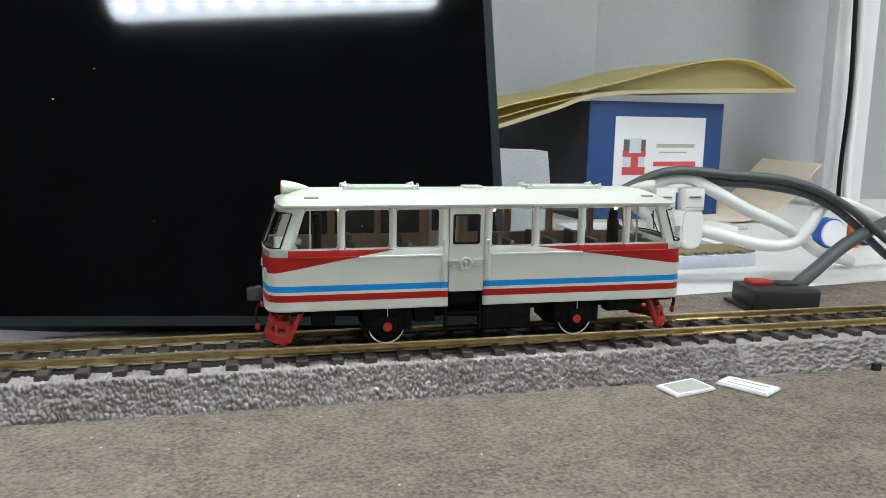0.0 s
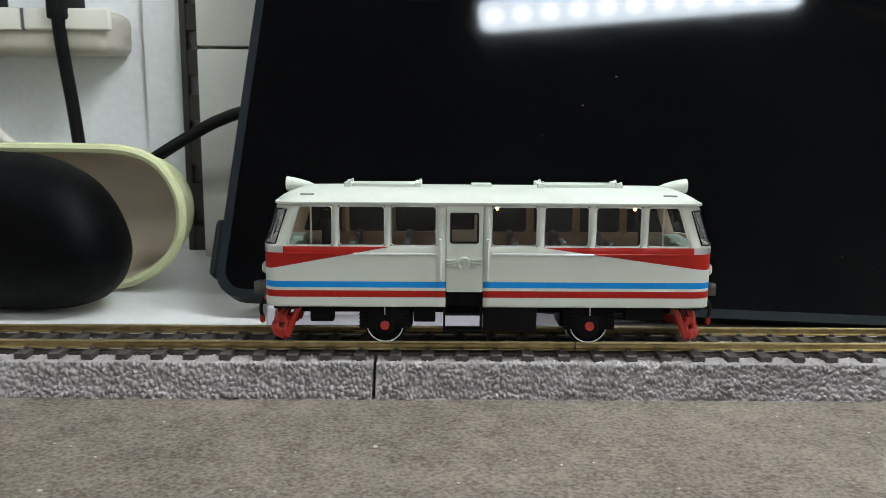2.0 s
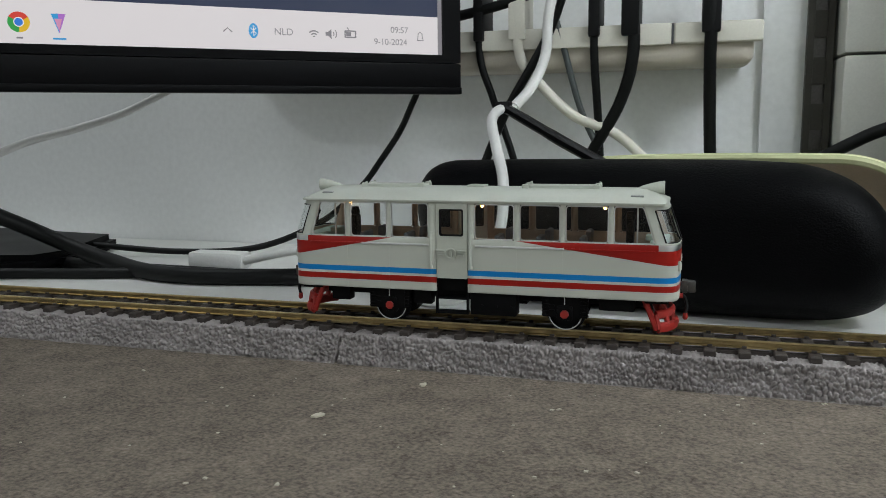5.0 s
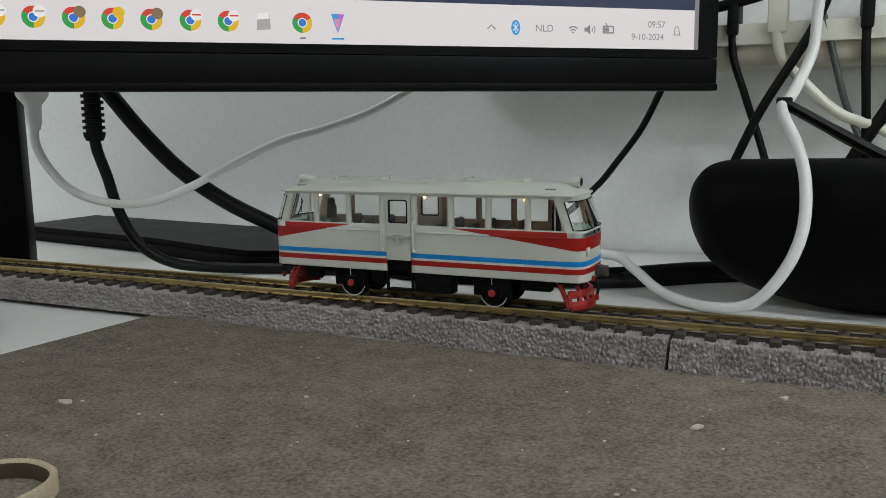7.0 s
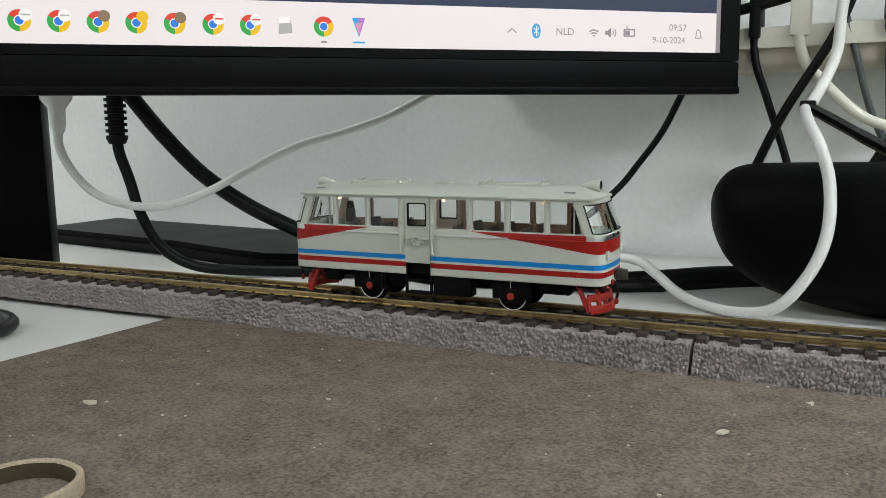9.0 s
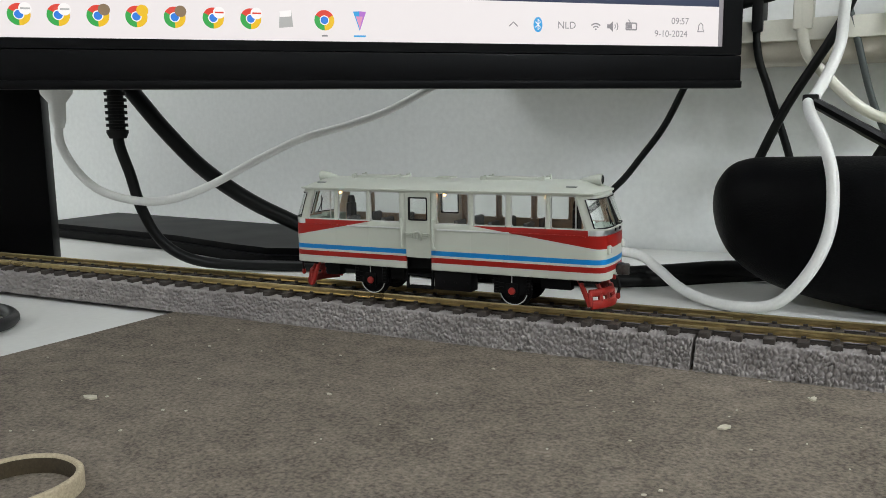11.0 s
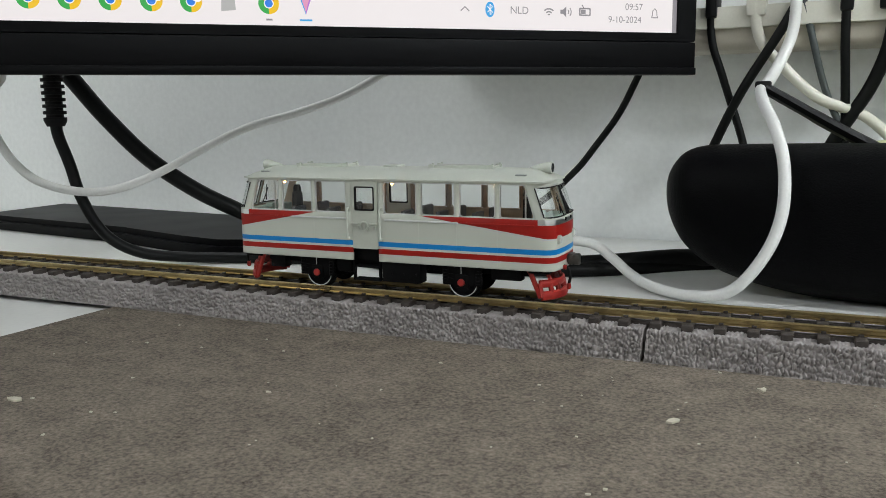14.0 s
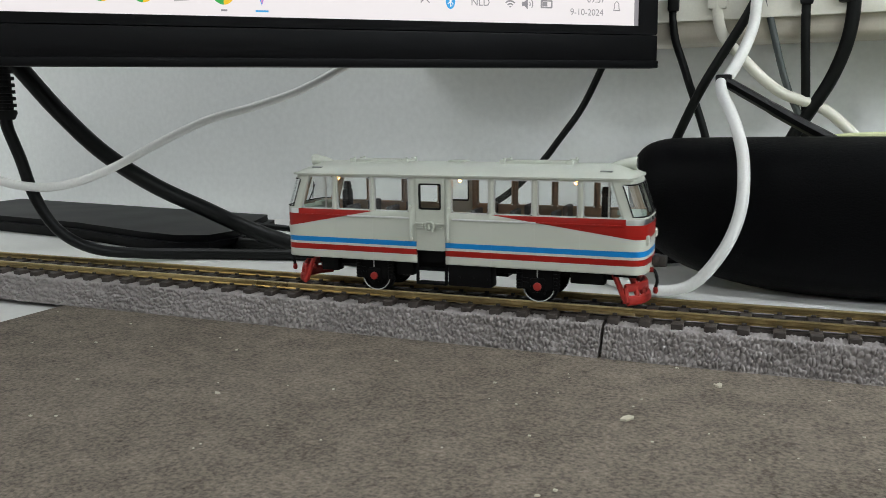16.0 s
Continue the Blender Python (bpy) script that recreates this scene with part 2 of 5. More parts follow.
M_LEDWIN = glow("led_diffuser", (0.80, 0.90, 1.0), 72.0)
M_LED = glow("led_window", (0.93, 0.97, 1.0), LED_POWER)
M_TASKBAR = glow("screen_taskbar", (0.93, 0.88, 0.90), 0.81)
M_NAVY = glow("screen_navy", (0.020, 0.035, 0.11), 0.55)
M_SCRGREY = glow("screen_grey", (0.36, 0.34, 0.37), 0.62)
M_SCRLIGHT = glow("screen_light_grey", (0.55, 0.55, 0.55), 0.7)
M_SCR = {k: glow("screen_" + k, c, 0.9) for k, c in dict(
    red=(0.72, 0.05, 0.03), yellow=(0.85, 0.52, 0.01), green=(0.03, 0.38, 0.07), blue=(0.02, 0.20, 0.75), white=(0.95, 0.92, 0.93),
    cyan=(0.03, 0.35, 0.75), purple=(0.45, 0.16, 0.62), brown=(0.25, 0.17, 0.10), pink=(0.72, 0.30, 0.50)).items()}


# ---- building helpers (millimetres) ----
def part(name, bm, material, parent, label="", smooth=0.6, flip=False):
    """Link a bmesh, given in millimetres in its parent's space, as one mesh object."""
    bm.transform(Matrix.Scale(MM, 4))
    if flip:
        bmesh.ops.recalc_face_normals(bm, faces=bm.faces)
    me = bpy.data.meshes.new(name)
    bm.to_mesh(me)
    bm.free()
    for mt in (material if isinstance(material, (list, tuple)) else [material]):
        me.materials.append(mt)
    if smooth:
        me.polygons.foreach_set("use_smooth", [True] * len(me.polygons))
        me.set_sharp_from_angle(angle=smooth)
    ob = new(name, me)
    ob.parent = parent
    if label:
        tagged(ob, label)
    return ob


def thing(name, x, y, z, label, category, rz=0, group="", kind=""):
    ob = new(name)
    ob.empty_display_size = 0.01
    ob.matrix_basis = pose(x * MM, y * MM, z * MM, 0, 0, rz)
    return tagged(ob, label, category, group, kind)


def structure(name, bm, material, label, category):
    ob = part(name, bm, material, None)
    return tagged(ob, label, category, kind="structure")


def box(bm, x0, x1, y0, y1, z0, z1, bevel=0.0, seg=2, m=None):
    r = bmesh.ops.create_cube(bm, size=1.0)
    vs = r["verts"]
    for v in vs:
        v.co = Vector(((x0 + x1) / 2 + v.co.x * (x1 - x0), (y0 + y1) / 2 + v.co.y * (y1 - y0), (z0 + z1) / 2 + v.co.z * (z1 - z0)))
        if m is not None:
            v.co = m @ v.co
    if bevel:
        es = list({e for v in vs for e in v.link_edges})
        bmesh.ops.bevel(bm, geom=es, offset=bevel, segments=seg, profile=0.6, affect="EDGES")
    return bm


def B(*a, **k):
    return box(bmesh.new(), *a, **k)


def smooth_path(pts, n=6):
    """Catmull-Rom through the points."""
    p = [Vector(q) for q in pts]
    p = [2 * p[0] - p[1], *p, 2 * p[-1] - p[-2]]
    out = []
    for i in range(1, len(p) - 2):
        a, b, c, d = p[i - 1:i + 3]
        for k in range(n):
            t = k / n
            out.append(0.5 * (2 * b + (c - a) * t + (2 * a - 5 * b + 4 * c - d) * t * t + (3 * b - a - 3 * c + d) * t ** 3))
    return out + [p[-2]]


def tube(bm, pts, r, seg=10, n=6, closed=False, flat=1.0):
    """A round bar swept along the points; r may be a list along the path."""
    p = smooth_path(pts, n) if n else [Vector(q) for q in pts]
    if closed and n:
        q = [Vector(v) for v in pts]
        p = smooth_path([*q, q[0], q[1], q[2]], n)[n:-n - 1]
    cnt, rings, up = len(p), [], Vector((0, 0, 1))
    for i, c in enumerate(p):
        a, b = (p[(i - 1) % cnt], p[(i + 1) % cnt]) if closed else (p[max(i - 1, 0)], p[min(i + 1, cnt - 1)])
        t = (b - a).normalized()
        if abs(t.dot(up)) > 0.93:
            up = Vector((0, 1, 0)) if abs(t.y) < 0.9 else Vector((1, 0, 0))
        u = (up - t * up.dot(t)).normalized()
        w = t.cross(u)
        up = u
        rad = r[min(int(i * len(r) / cnt), len(r) - 1)] if isinstance(r, (list, tuple)) else r
        rings.append([bm.verts.new(c + rad * (math.cos(2 * math.pi * k / seg) * u * flat + math.sin(2 * math.pi * k / seg) * w)) for k in range(seg)])
    for i in range(cnt if closed else cnt - 1):
        a, b = rings[i], rings[(i + 1) % cnt]
        for k in range(seg):
            bm.faces.new((a[k], a[(k + 1) % seg], b[(k + 1) % seg], b[k]))
    if not closed:
        bm.faces.new(list(reversed(rings[0])))
        bm.faces.new(rings[-1])
    return bm


def turned(bm, profile, axis="y", at=(0, 0, 0), seg=28):
    """A solid of revolution: profile of (distance along axis, radius)."""
    rings = []
    for d, r in profile:
        ring = []
        for k in range(seg):
            a = 2 * math.pi * k / seg
            c, s = r * math.cos(a), r * math.sin(a)
            v = {"x": (d, c, s), "y": (c, d, s), "z": (c, s, d)}[axis]
            ring.append(bm.verts.new(Vector(v) + Vector(at)))
        rings.append(ring)
    for a, b in zip(rings, rings[1:]):
        for k in range(seg):
            bm.faces.new((a[k], a[(k + 1) % seg], b[(k + 1) % seg], b[k]))
    bm.faces.new(list(reversed(rings[0])))
    bm.faces.new(rings[-1])
    bmesh.ops.recalc_face_normals(bm, faces=bm.faces)
    return bm


def prism(bm, outline, y0, y1, plane="xz", bevel=0.0):
    """A plate from a closed outline, given thickness along the third axis."""
    put = {"xz": lambda a, b, c: (a, c, b), "xy": lambda a, b, c: (a, b, c), "yz": lambda a, b, c: (c, a, b)}[plane]
    lo = [bm.verts.new(put(a, b, y0)) for a, b in outline]
    hi = [bm.verts.new(put(a, b, y1)) for a, b in outline]
    n = len(lo)
    fs = [bm.faces.new(list(reversed(lo))), bm.faces.new(hi)]
    for i in range(n):
        fs.append(bm.faces.new((lo[i], lo[(i + 1) % n], hi[(i + 1) % n], hi[i])))
    bmesh.ops.recalc_face_normals(bm, faces=bm.faces)
    if bevel:
        bmesh.ops.bevel(bm, geom=list({e for f in fs[:2] for e in f.edges}), offset=bevel, segments=2, affect="EDGES")
    return bm


def rounded(x0, x1, z0, z1, r, n=4):
    """Outline of a rectangle with rounded corners."""
    out = []
    for cx, cz, a0 in ((x1 - r, z1 - r, 0), (x0 + r, z1 - r, 90), (x0 + r, z0 + r, 180), (x1 - r, z0 + r, 270)):
        for k in range(n + 1):
            a = radians(a0 + 90 * k / n)
            out.append((cx + r * math.cos(a), cz + r * math.sin(a)))
    return out


def ring_plate(bm, outer, inner, y0, y1):
    """A flat frame between two outlines of the same count, with depth along y."""
    n = len(outer)
    loops = [[bm.verts.new((a, y, b)) for a, b in o] for o, y in ((outer, y0), (inner, y0), (inner, y1), (outer, y1))]
    for a, b in zip(loops, loops[1:] + loops[:1]):
        for i in range(n):
            bm.faces.new((a[i], a[(i + 1) % n], b[(i + 1) % n], b[i]))
    bmesh.ops.recalc_face_normals(bm, faces=bm.faces)
    return bm


def cable(name, pts, r, material, label, seg=10, n=8):
    lowest = min(pts, key=lambda q: q[2])
    ob = thing(name, *lowest, label, "cable")
    part("sheath", tube(bmesh.new(), [Vector(q) - Vector(lowest) for q in pts], r, seg, n), material, ob, smooth=1.2)
    return ob


def lettering(text, size, material, parent, at, name="lettering"):
    """Flat letters in the xz plane, in the parent's space."""
    cu = bpy.data.curves.new(name, "FONT")
    cu.body, cu.size, cu.align_x, cu.align_y = text, size * MM, "CENTER", "CENTER"
    tmp = bpy.data.objects.new(name, cu)
    me = bpy.data.meshes.new_from_object(tmp)
    bpy.data.objects.remove(tmp)
    me.materials.append(material)
    ob = new(name, me)
    ob.parent = parent
    ob.matrix_basis = pose(at[0] * MM, at[1] * MM, at[2] * MM, 90, 0, 0)
    return ob


DESK_Z, MAT_Z = -15.6, -13.7


# ---- the room ----
def build_room():
    structure("floor", B(-2300, 1600, -2200, 620, -760, -750), M_FLOOR, "plain grey floor far below the desk", "floor")
    structure("ceiling", B(-2300, 1600, -2200, 620, 1500, 1520), M_CEIL, "plain white ceiling over the desk", "ceiling")
    structure("wall_north", B(-2300, -214, 252, 300, -750, 1500), M_WALL, "white painted wall behind the desk", "wall")
    structure("wall_alcove", B(-160, 440, 560, 600, -750, 1500), M_WALLR, "grey back wall of the shelf corner, darkened for the dim light there", "wall")
    structure("wall_alcove_side", prism(bmesh.new(), [(426, 559.6), (1600, 340), (1600, 390), (426, 610)], -750, 1500, "xy"), M_WALLR, "grey slanting wall beside the shelf corner, darkened for the dim light there", "wall")
    structure("wall_west", B(-2340, -2300, -2200, 520, -750, 1500), M_WALL, "plain white side wall", "wall")
    structure("wall_east", B(1600, 1640, -2200, 560, -750, 1500), M_WALL, "plain white side wall", "wall")
    structure("wall_south", B(-2300, 1600, -2240, -2200, -750, 1500), M_WALL, "plain white wall opposite the desk", "wall")
    # white pillar of stacked panels beside the upright
    pil = thing("panelled_pillar", -180, 232, DESK_Z, "off-white pillar of two stacked smooth panels beside a steel upright", "pillar", kind="structure")
    part("lower_panel", B(-24, 160, -14, 60, 0, 118, 1.6), M_PANEL, pil)
    part("upper_panel", B(-24, 160, -14, 60, 119.4, 520, 1.6), M_PANEL, pil)
    trim = thing("wall_trim", -242, 250, DESK_Z, "narrow white vertical trim on the wall", "trim", kind="structure")
    part("strip", B(-1.2, 24, -3, 1.4, 0, 500, 0.8), M_WALL, trim)
    # perforated steel upright
    up = thing("slotted_upright", -213, 244, DESK_Z, "dark olive perforated steel shelf upright against the wall", "shelf upright")
    bm = bmesh.new()
    box(bm, -3.3, 3.3, -2.6, 1.4, 0, 15)
    web = part("web", bm, M_RACK, up, smooth=0)
    for z in range(26, 430, 26):
        w = new("web", web.data)
        w.parent = up
        w.location.z = z * MM
    for x0 in (-7, 3.4):
        part("flange", B(x0, x0 + 3.6, -3, 1.5, 0, 442), M_RACK, up, smooth=0)
    part("back_web", B(-7, 7, 1.6, 3.2, 0, 442), M_STEEL, up, "metal behind the slots")
    # housing on the ceiling for each added fill light
    for cx, cy, watts in FILL_LAMPS:
        cl = thing("fill_light_panel", cx * 1000, cy * 1000, 1499, "square panel of an unseen fill light added on the ceiling", "light", group="ceiling lights")
        part("housing", B(-250, 250, -250, 250, -22, 0, 3), M_CEIL, cl)


def build_desk():
    d = thing("desk", -350, 0, DESK_Z, "white laminate desk with a smooth top", "desk")
    part("tabletop", B(-1500, 1700, -700, 250, -28, 0, 1.2), M_DESK, d)
    part("rear_shelf", B(150, 1700, 250.5, 559, -28, 0), M_DESK, d)
    for x, y in ((-1400, -600), (1600, -600), (-1400, 200), (1600, 200)):
        part("leg", B(x - 25, x + 25, y - 25, y + 25, -734, -28.2, 2), M_DESK, d)
    m = thing("desk_mat", 0, 0, DESK_Z, "grey concrete-look soft mat lying on the white desk", "mat")
    bm = bmesh.new()
    edge = [(-629, -640), (-630, -300), (-629, -103), (-626, -66), (-623.5, -25), (-621, -3)]
    back = [(x, 63.7 + 0.107 * x) for x in range(-600, 1000, 100)]
    prism(bm, edge + back + [(1000, -640)], 0, MAT_Z - DESK_Z, "xy", 0.5)
    part("sheet", bm, M_MAT, m)


BED_JOINTS = [-1328, -1018, -708, -398, -88, 222, 532]


def bed_profile():
    """Cross-section of the ballast bed from the front foot over the crown to the rear foot."""
    p = [(-23.0 + 5.4 * k / 34, MAT_Z + 9.2 * k / 34) for k in range(34)]
    p += [(y, -4.4) for y in (-17.6 + 11.2 * k / 14 for k in range(14))]
    p += [(y, -4.6) for y in (-6.4 + 12.8 * k / 10 for k in range(10))]
    p += [(y, -4.4) for y in (6.4 + 11.2 * k / 11 for k in range(12))]
    return p + [(23.0 - 5.4 * k / 8, MAT_Z + 9.2 * k / 8) for k in range(7, -1, -1)]


def build_bed():
    prof = bed_profile()
    n = len(prof)
    for j, (x0, x1) in enumerate(zip(BED_JOINTS, BED_JOINTS[1:])):
        ob = thing("track_bed", (x0 + x1) / 2, 0, MAT_Z, "grey foam ballast bed with a rough pebbled surface under the track", "track bed", group="lengths of ballast bed")
        length = x1 - x0 - 1.25
        cols = int(length / (0.27 if -750 < x0 < 200 else 0.6))
        verts, faces = [], []
        for i in range(cols + 1):
            x = -length / 2 + length * i / cols
            wx = x + (x0 + x1) / 2
            end = min(1.0, min(i, cols - i) / 2.0)
            for k, (y, z) in enumerate(prof):
                face = abs(y) > 17.4
                d = noise.voronoi(Vector((wx * 0.84 + 0.12 * z, y * 0.52, z * 0.52)))[0]
                c = noise.noise(Vector((wx * 0.16, y * 0.2, z * 0.25)))
                e = noise.noise(Vector((wx * 1.4, y * 1.4, z * 1.4)))
                # rounded pebbles parted by narrow clefts
                h = -1.05 + 1.9 * min(1.0, (d[1] - d[0]) * 2.1) ** 0.55 * (0.85 + 0.35 * c) + 0.14 * e
                h *= (1.45 if face else 0.5) * (0.35 + 0.65 * end)
                if k in (0, n - 1):
                    h = 0
                ny, nz = ((-0.86, 0.5) if y < 0 else (0.86, 0.5)) if face else (0, 1)
                verts.append((x * MM, (y + ny * h) * MM, (max(z + nz * h, MAT_Z) - MAT_Z) * MM))
        for i in range(cols):
            for k in range(n - 1):
                v = i * n + k
                faces.append((v, v + n, v + n + 1, v + 1))
        faces.append(tuple(range(n)))
        faces.append(tuple(reversed(range(cols * n, cols * n + n))))
        faces.append(tuple([i * n for i in range(cols + 1)] + [i * n + n - 1 for i in range(cols, -1, -1)]))
        me = bpy.data.meshes.new("foam")
        me.from_pydata(verts, [], faces)
        me.polygons.foreach_set("use_smooth", [True] * len(me.polygons))
        me.materials.append(M_BALLAST)
        f = new("foam", me)
        f.parent = ob


def build_track():
    tr = thing("railway_track", -300, 0, -4.6, "model railway track of brass-coloured rails on dark brown sleepers", "railway track")
    half = [(0.42, 0.0), (0.48, -0.12), (0.48, -0.62), (0.22, -0.85), (0.22, -1.9), (1.0, -2.2), (1.0, -2.5)]
    prof = half + [(-a, b) for a, b in reversed(half)]
    for side in (-1, 1):
        for x0, x1 in ((-1000, -398.3), (-397.9, 272.3), (272.7, 830)):
            bm = bmesh.new()
            prism(bm, [(side * 8.7 + a, b + 4.6) for a, b in prof], x0, x1, "yz")
            part("rail", bm, M_BRASS, tr, smooth=0.5)
        part("runner", B(-1004, 832, side * 8.7 - 1.3, side * 8.7 + 1.3, 0.0, 1.2), M_SLEEPER, tr, smooth=0)
        for xj in (-708, -398, -88, 222):
            part("rail_joiner", B(xj + 300 - 9, xj + 300 + 9, side * 8.7 - 1.25, side * 8.7 + 1.25, 2.0, 2.9, 0.15, 1), M_JOINER, tr, "bright metal rail joiner")
    # one sleeper with its chairs, then its repeats on the same mesh
    bm = bmesh.new()
    box(bm, -1.8, 1.8, -15, 15, 0, 2.05, 0.25, 1)
    for side in (-1, 1):
        for off in (-1.45, 1.45):
            box(bm, -0.75, 0.75, side * 8.7 + off - 0.5, side * 8.7 + off + 0.5, 2.0, 2.85, 0.12, 1)
    first = part("sleeper", bm, M_SLEEPER, tr, smooth=0)
    first.location.x = -1004.4 * MM
    x = -1004.4 + 10.1
    while x < 830:
        s = new("sleeper", first.data)
        s.parent = tr
        s.location.x = (x + random.uniform(-0.25, 0.25)) * MM
        s.rotation_euler.z = radians(random.uniform(-0.8, 0.8))
        x += 10.1
    return tr


# ---- the railcar ----
WINDOWS = [(-58.9, -45.5), (-43.9, -30.3), (-28.8, -15.3), (0.6, 14.1), (15.9, 29.2), (30.9, 44.5), (46.1, 59.0)]
DOOR = (-12.6, -1.6)
HALF = 14.5
NOSE = [(59.8, 14.5), (62.4, 14.25), (64.3, 13.5), (65.6, 12.0), (66.3, 9.0), (66.7, 4.8), (66.8, 0.55)]


def lean(x, z):
    """The ends of the cab lean back above the belt."""
    k = max(0.0, min(1.0, (z - 30.0) / 12.4)) * 4.3 * max(0.0, min(1.0, (abs(x) - 47) / 13.0))
    return x - math.copysign(k, x)


def build_railcar():
    car = thing("model_railcar", tx_at(0.0), 0, 0, "cream model diesel railcar with red wedges and blue and red lines", "model train")
    # shell: columns round the car, rows up it
    side = sorted({-59.8, 59.8, *DOOR, *(v for w in WINDOWS for v in w)})
    loop = [(x, -HALF) for x in side] + [(x, -y) for x, y in NOSE[1:]] + [(x, y) for x, y in reversed(NOSE[1:])]
    loop += [(x, HALF) for x in reversed(side)] + [(-x, y) for x, y in NOSE[1:]] + [(-x, -y) for x, y in reversed(NOSE[1:])]
    rows = [12.0, 12.5, 14.9, 16.6, 17.8, 19.6, 23.4, 28.0, 30.0, 30.6, 40.9, 41.9, 42.6]
    n = len(loop)

    def hole(i, j):
        a, b = loop[i], loop[(i + 1) % n]
        z0, z1 = rows[j], rows[j + 1]
        mid, on_side = (a[0] + b[0]) / 2, abs(a[1]) == HALF and abs(b[1]) == HALF
        if on_side:
            if DOOR[0] < mid < DOOR[1] and z1 < 42:
                return True
            return 30 <= z0 and z1 <= 41.9 and any(w0 < mid < w1 for w0, w1 in WINDOWS)
        return 30.5 < z0 and z1 < 41 and abs((a[1] + b[1]) / 2) < 14.0 and abs(a[1] - b[1]) > 0.3 and not (abs(a[1]) < 1 and abs(b[1]) < 1)

    bm = bmesh.new()
    vs = [[bm.verts.new((lean(x, z), y * (1 - 0.012 * max(0, z - 30) / 12), z)) for x, y in loop] for z in rows]
    for j in range(len(rows) - 1):
        for i in range(n):
            if not hole(i, j):
                bm.faces.new((vs[j][i], vs[j][(i + 1) % n], vs[j + 1][(i + 1) % n], vs[j + 1][i]))
    shell = part("body_shell", bm, [M_PAINT, M_INNER], car, "cream painted body with red, blue and silver lines", smooth=0.5)
    sol = shell.modifiers.new("thickness", "SOLIDIFY")
    sol.thickness, sol.offset, sol.material_offset = 0.75 * MM, -1, 1

    # side windows
    for s in (-1, 1):
        for w0, w1 in WINDOWS:
            out = [(lean(x, z), z) for x, z in rounded(w0, w1, 30.0, 41.9, 1.1)]
            inn = [(lean(x, z), z) for x, z in rounded(w0 + 0.3, w1 - 0.3, 30.35, 41.55, 0.9)]
            y = s * (HALF - 0.25)
            win = part("side_window", ring_plate(bmesh.new(), out, inn, y, y - s * 0.9), M_CHROME if s < 0 else M_INNER, car, "window with a thin silver frame")
            bm = bmesh.new()
            bm.faces.new([bm.verts.new((a, y - s * 0.5, b)) for a, b in inn])
            part("pane", bm, M_GLASS, win).visible_shadow = False
    # doors with a black-edged window, emblem and grab rails
    for s in (-1, 1):
        y0, y1 = s * (HALF + 0.12), s * (HALF - 0.6)
        fr = [(x, z) for x, z in rounded(DOOR[0] + 0.15, DOOR[1] - 0.15, 16.6, 42.0, 0.5)]
        hol = [(x, z) for x, z in rounded(DOOR[0] + 1.2, DOOR[1] - 1.4, 31.0, 40.1, 0.7)]
        door = part("door", ring_plate(bmesh.new(), fr, hol, y0, y1), M_CREAM, car, "cream entrance door with a raised emblem")
        g2 = [(x, z) for x, z in rounded(DOOR[0] + 1.75, DOOR[1] - 1.95, 31.55, 39.55, 0.5)]
        part("door_window_rubber", ring_plate(bmesh.new(), hol, g2, y0 + s * 0.12, y1), M_RUBBER, door)
        bm = bmesh.new()
        bm.faces.new([bm.verts.new((a, (y0 + y1) / 2, b)) for a, b in g2])
        part("pane", bm, M_GLASS, door).visible_shadow = False
        bm = bmesh.new()
        cx, cz, ye = -7.3, 25.2, y0 + s * 0.4
        tube(bm, [(cx + 1.6 * math.cos(a), ye, cz + 1.6 * math.sin(a)) for a in np.linspace(-1.1, math.pi + 1.1, 14)], 0.38, 6, 0)
        box(bm, cx - 0.32, cx + 0.32, ye - 0.4, ye + 0.4, cz - 1.3, cz + 0.55)
        box(bm, cx - 1.3, cx + 1.3, ye - 0.4, ye + 0.4, cz - 1.95, cz - 1.45)
        for sx in (-1, 1):
            for k, (l0, l1) in enumerate(((2.3, 5.3), (2.3, 4.9), (2.3, 4.5))):
                box(bm, cx + sx * l0, cx + sx * l1, ye - 0.4, ye + 0.4, cz + 0.75 - 0.75 * k, cz + 1.1 - 0.75 * k)
        part("door_emblem", bm, M_CREAM, door, "raised cream winged emblem", smooth=0)
        for x in (-14.2, -0.35):
            bm = bmesh.new()
            yy = s * (HALF + 1.25)
            tube(bm, [(x, yy, 20.4), (x, yy, 32.0)], 0.42, 8, 0)
            for z in (20.5, 31.9):
                box(bm, x - 0.5, x + 0.5, min(yy, s * HALF), max(yy, s * HALF), z - 0.5, z + 0.5, 0.12, 1)
            part("grab_rail", bm, M_CREAM, car)
        for x0, x1 in ((-39.5, -15.2), (1.0, 30.5)):
            part("belt_moulding", B(x0, x1, *sorted((s * HALF, s * (HALF + 0.4))), 27.5, 28.15, 0.1, 1), M_CHROME, car, "silver belt moulding")
        for x0, x1 in ((-59.0, -39.7), (30.7, 59.2)):
            part("belt_ridge", B(x0, x1, *sorted((s * HALF, s * (HALF + 0.3))), 27.5, 28.1, 0.1, 1), M_PAINT, car, "raised painted belt line")
        for x in (-45.0, -29.6, 15.0, 30.0, 45.3):
            part("panel_seam", B(x - 0.07, x + 0.07, *sorted((s * (HALF - 0.05), s * (HALF + 0.06))), 12.4, 27.4), M_PAINT, car)
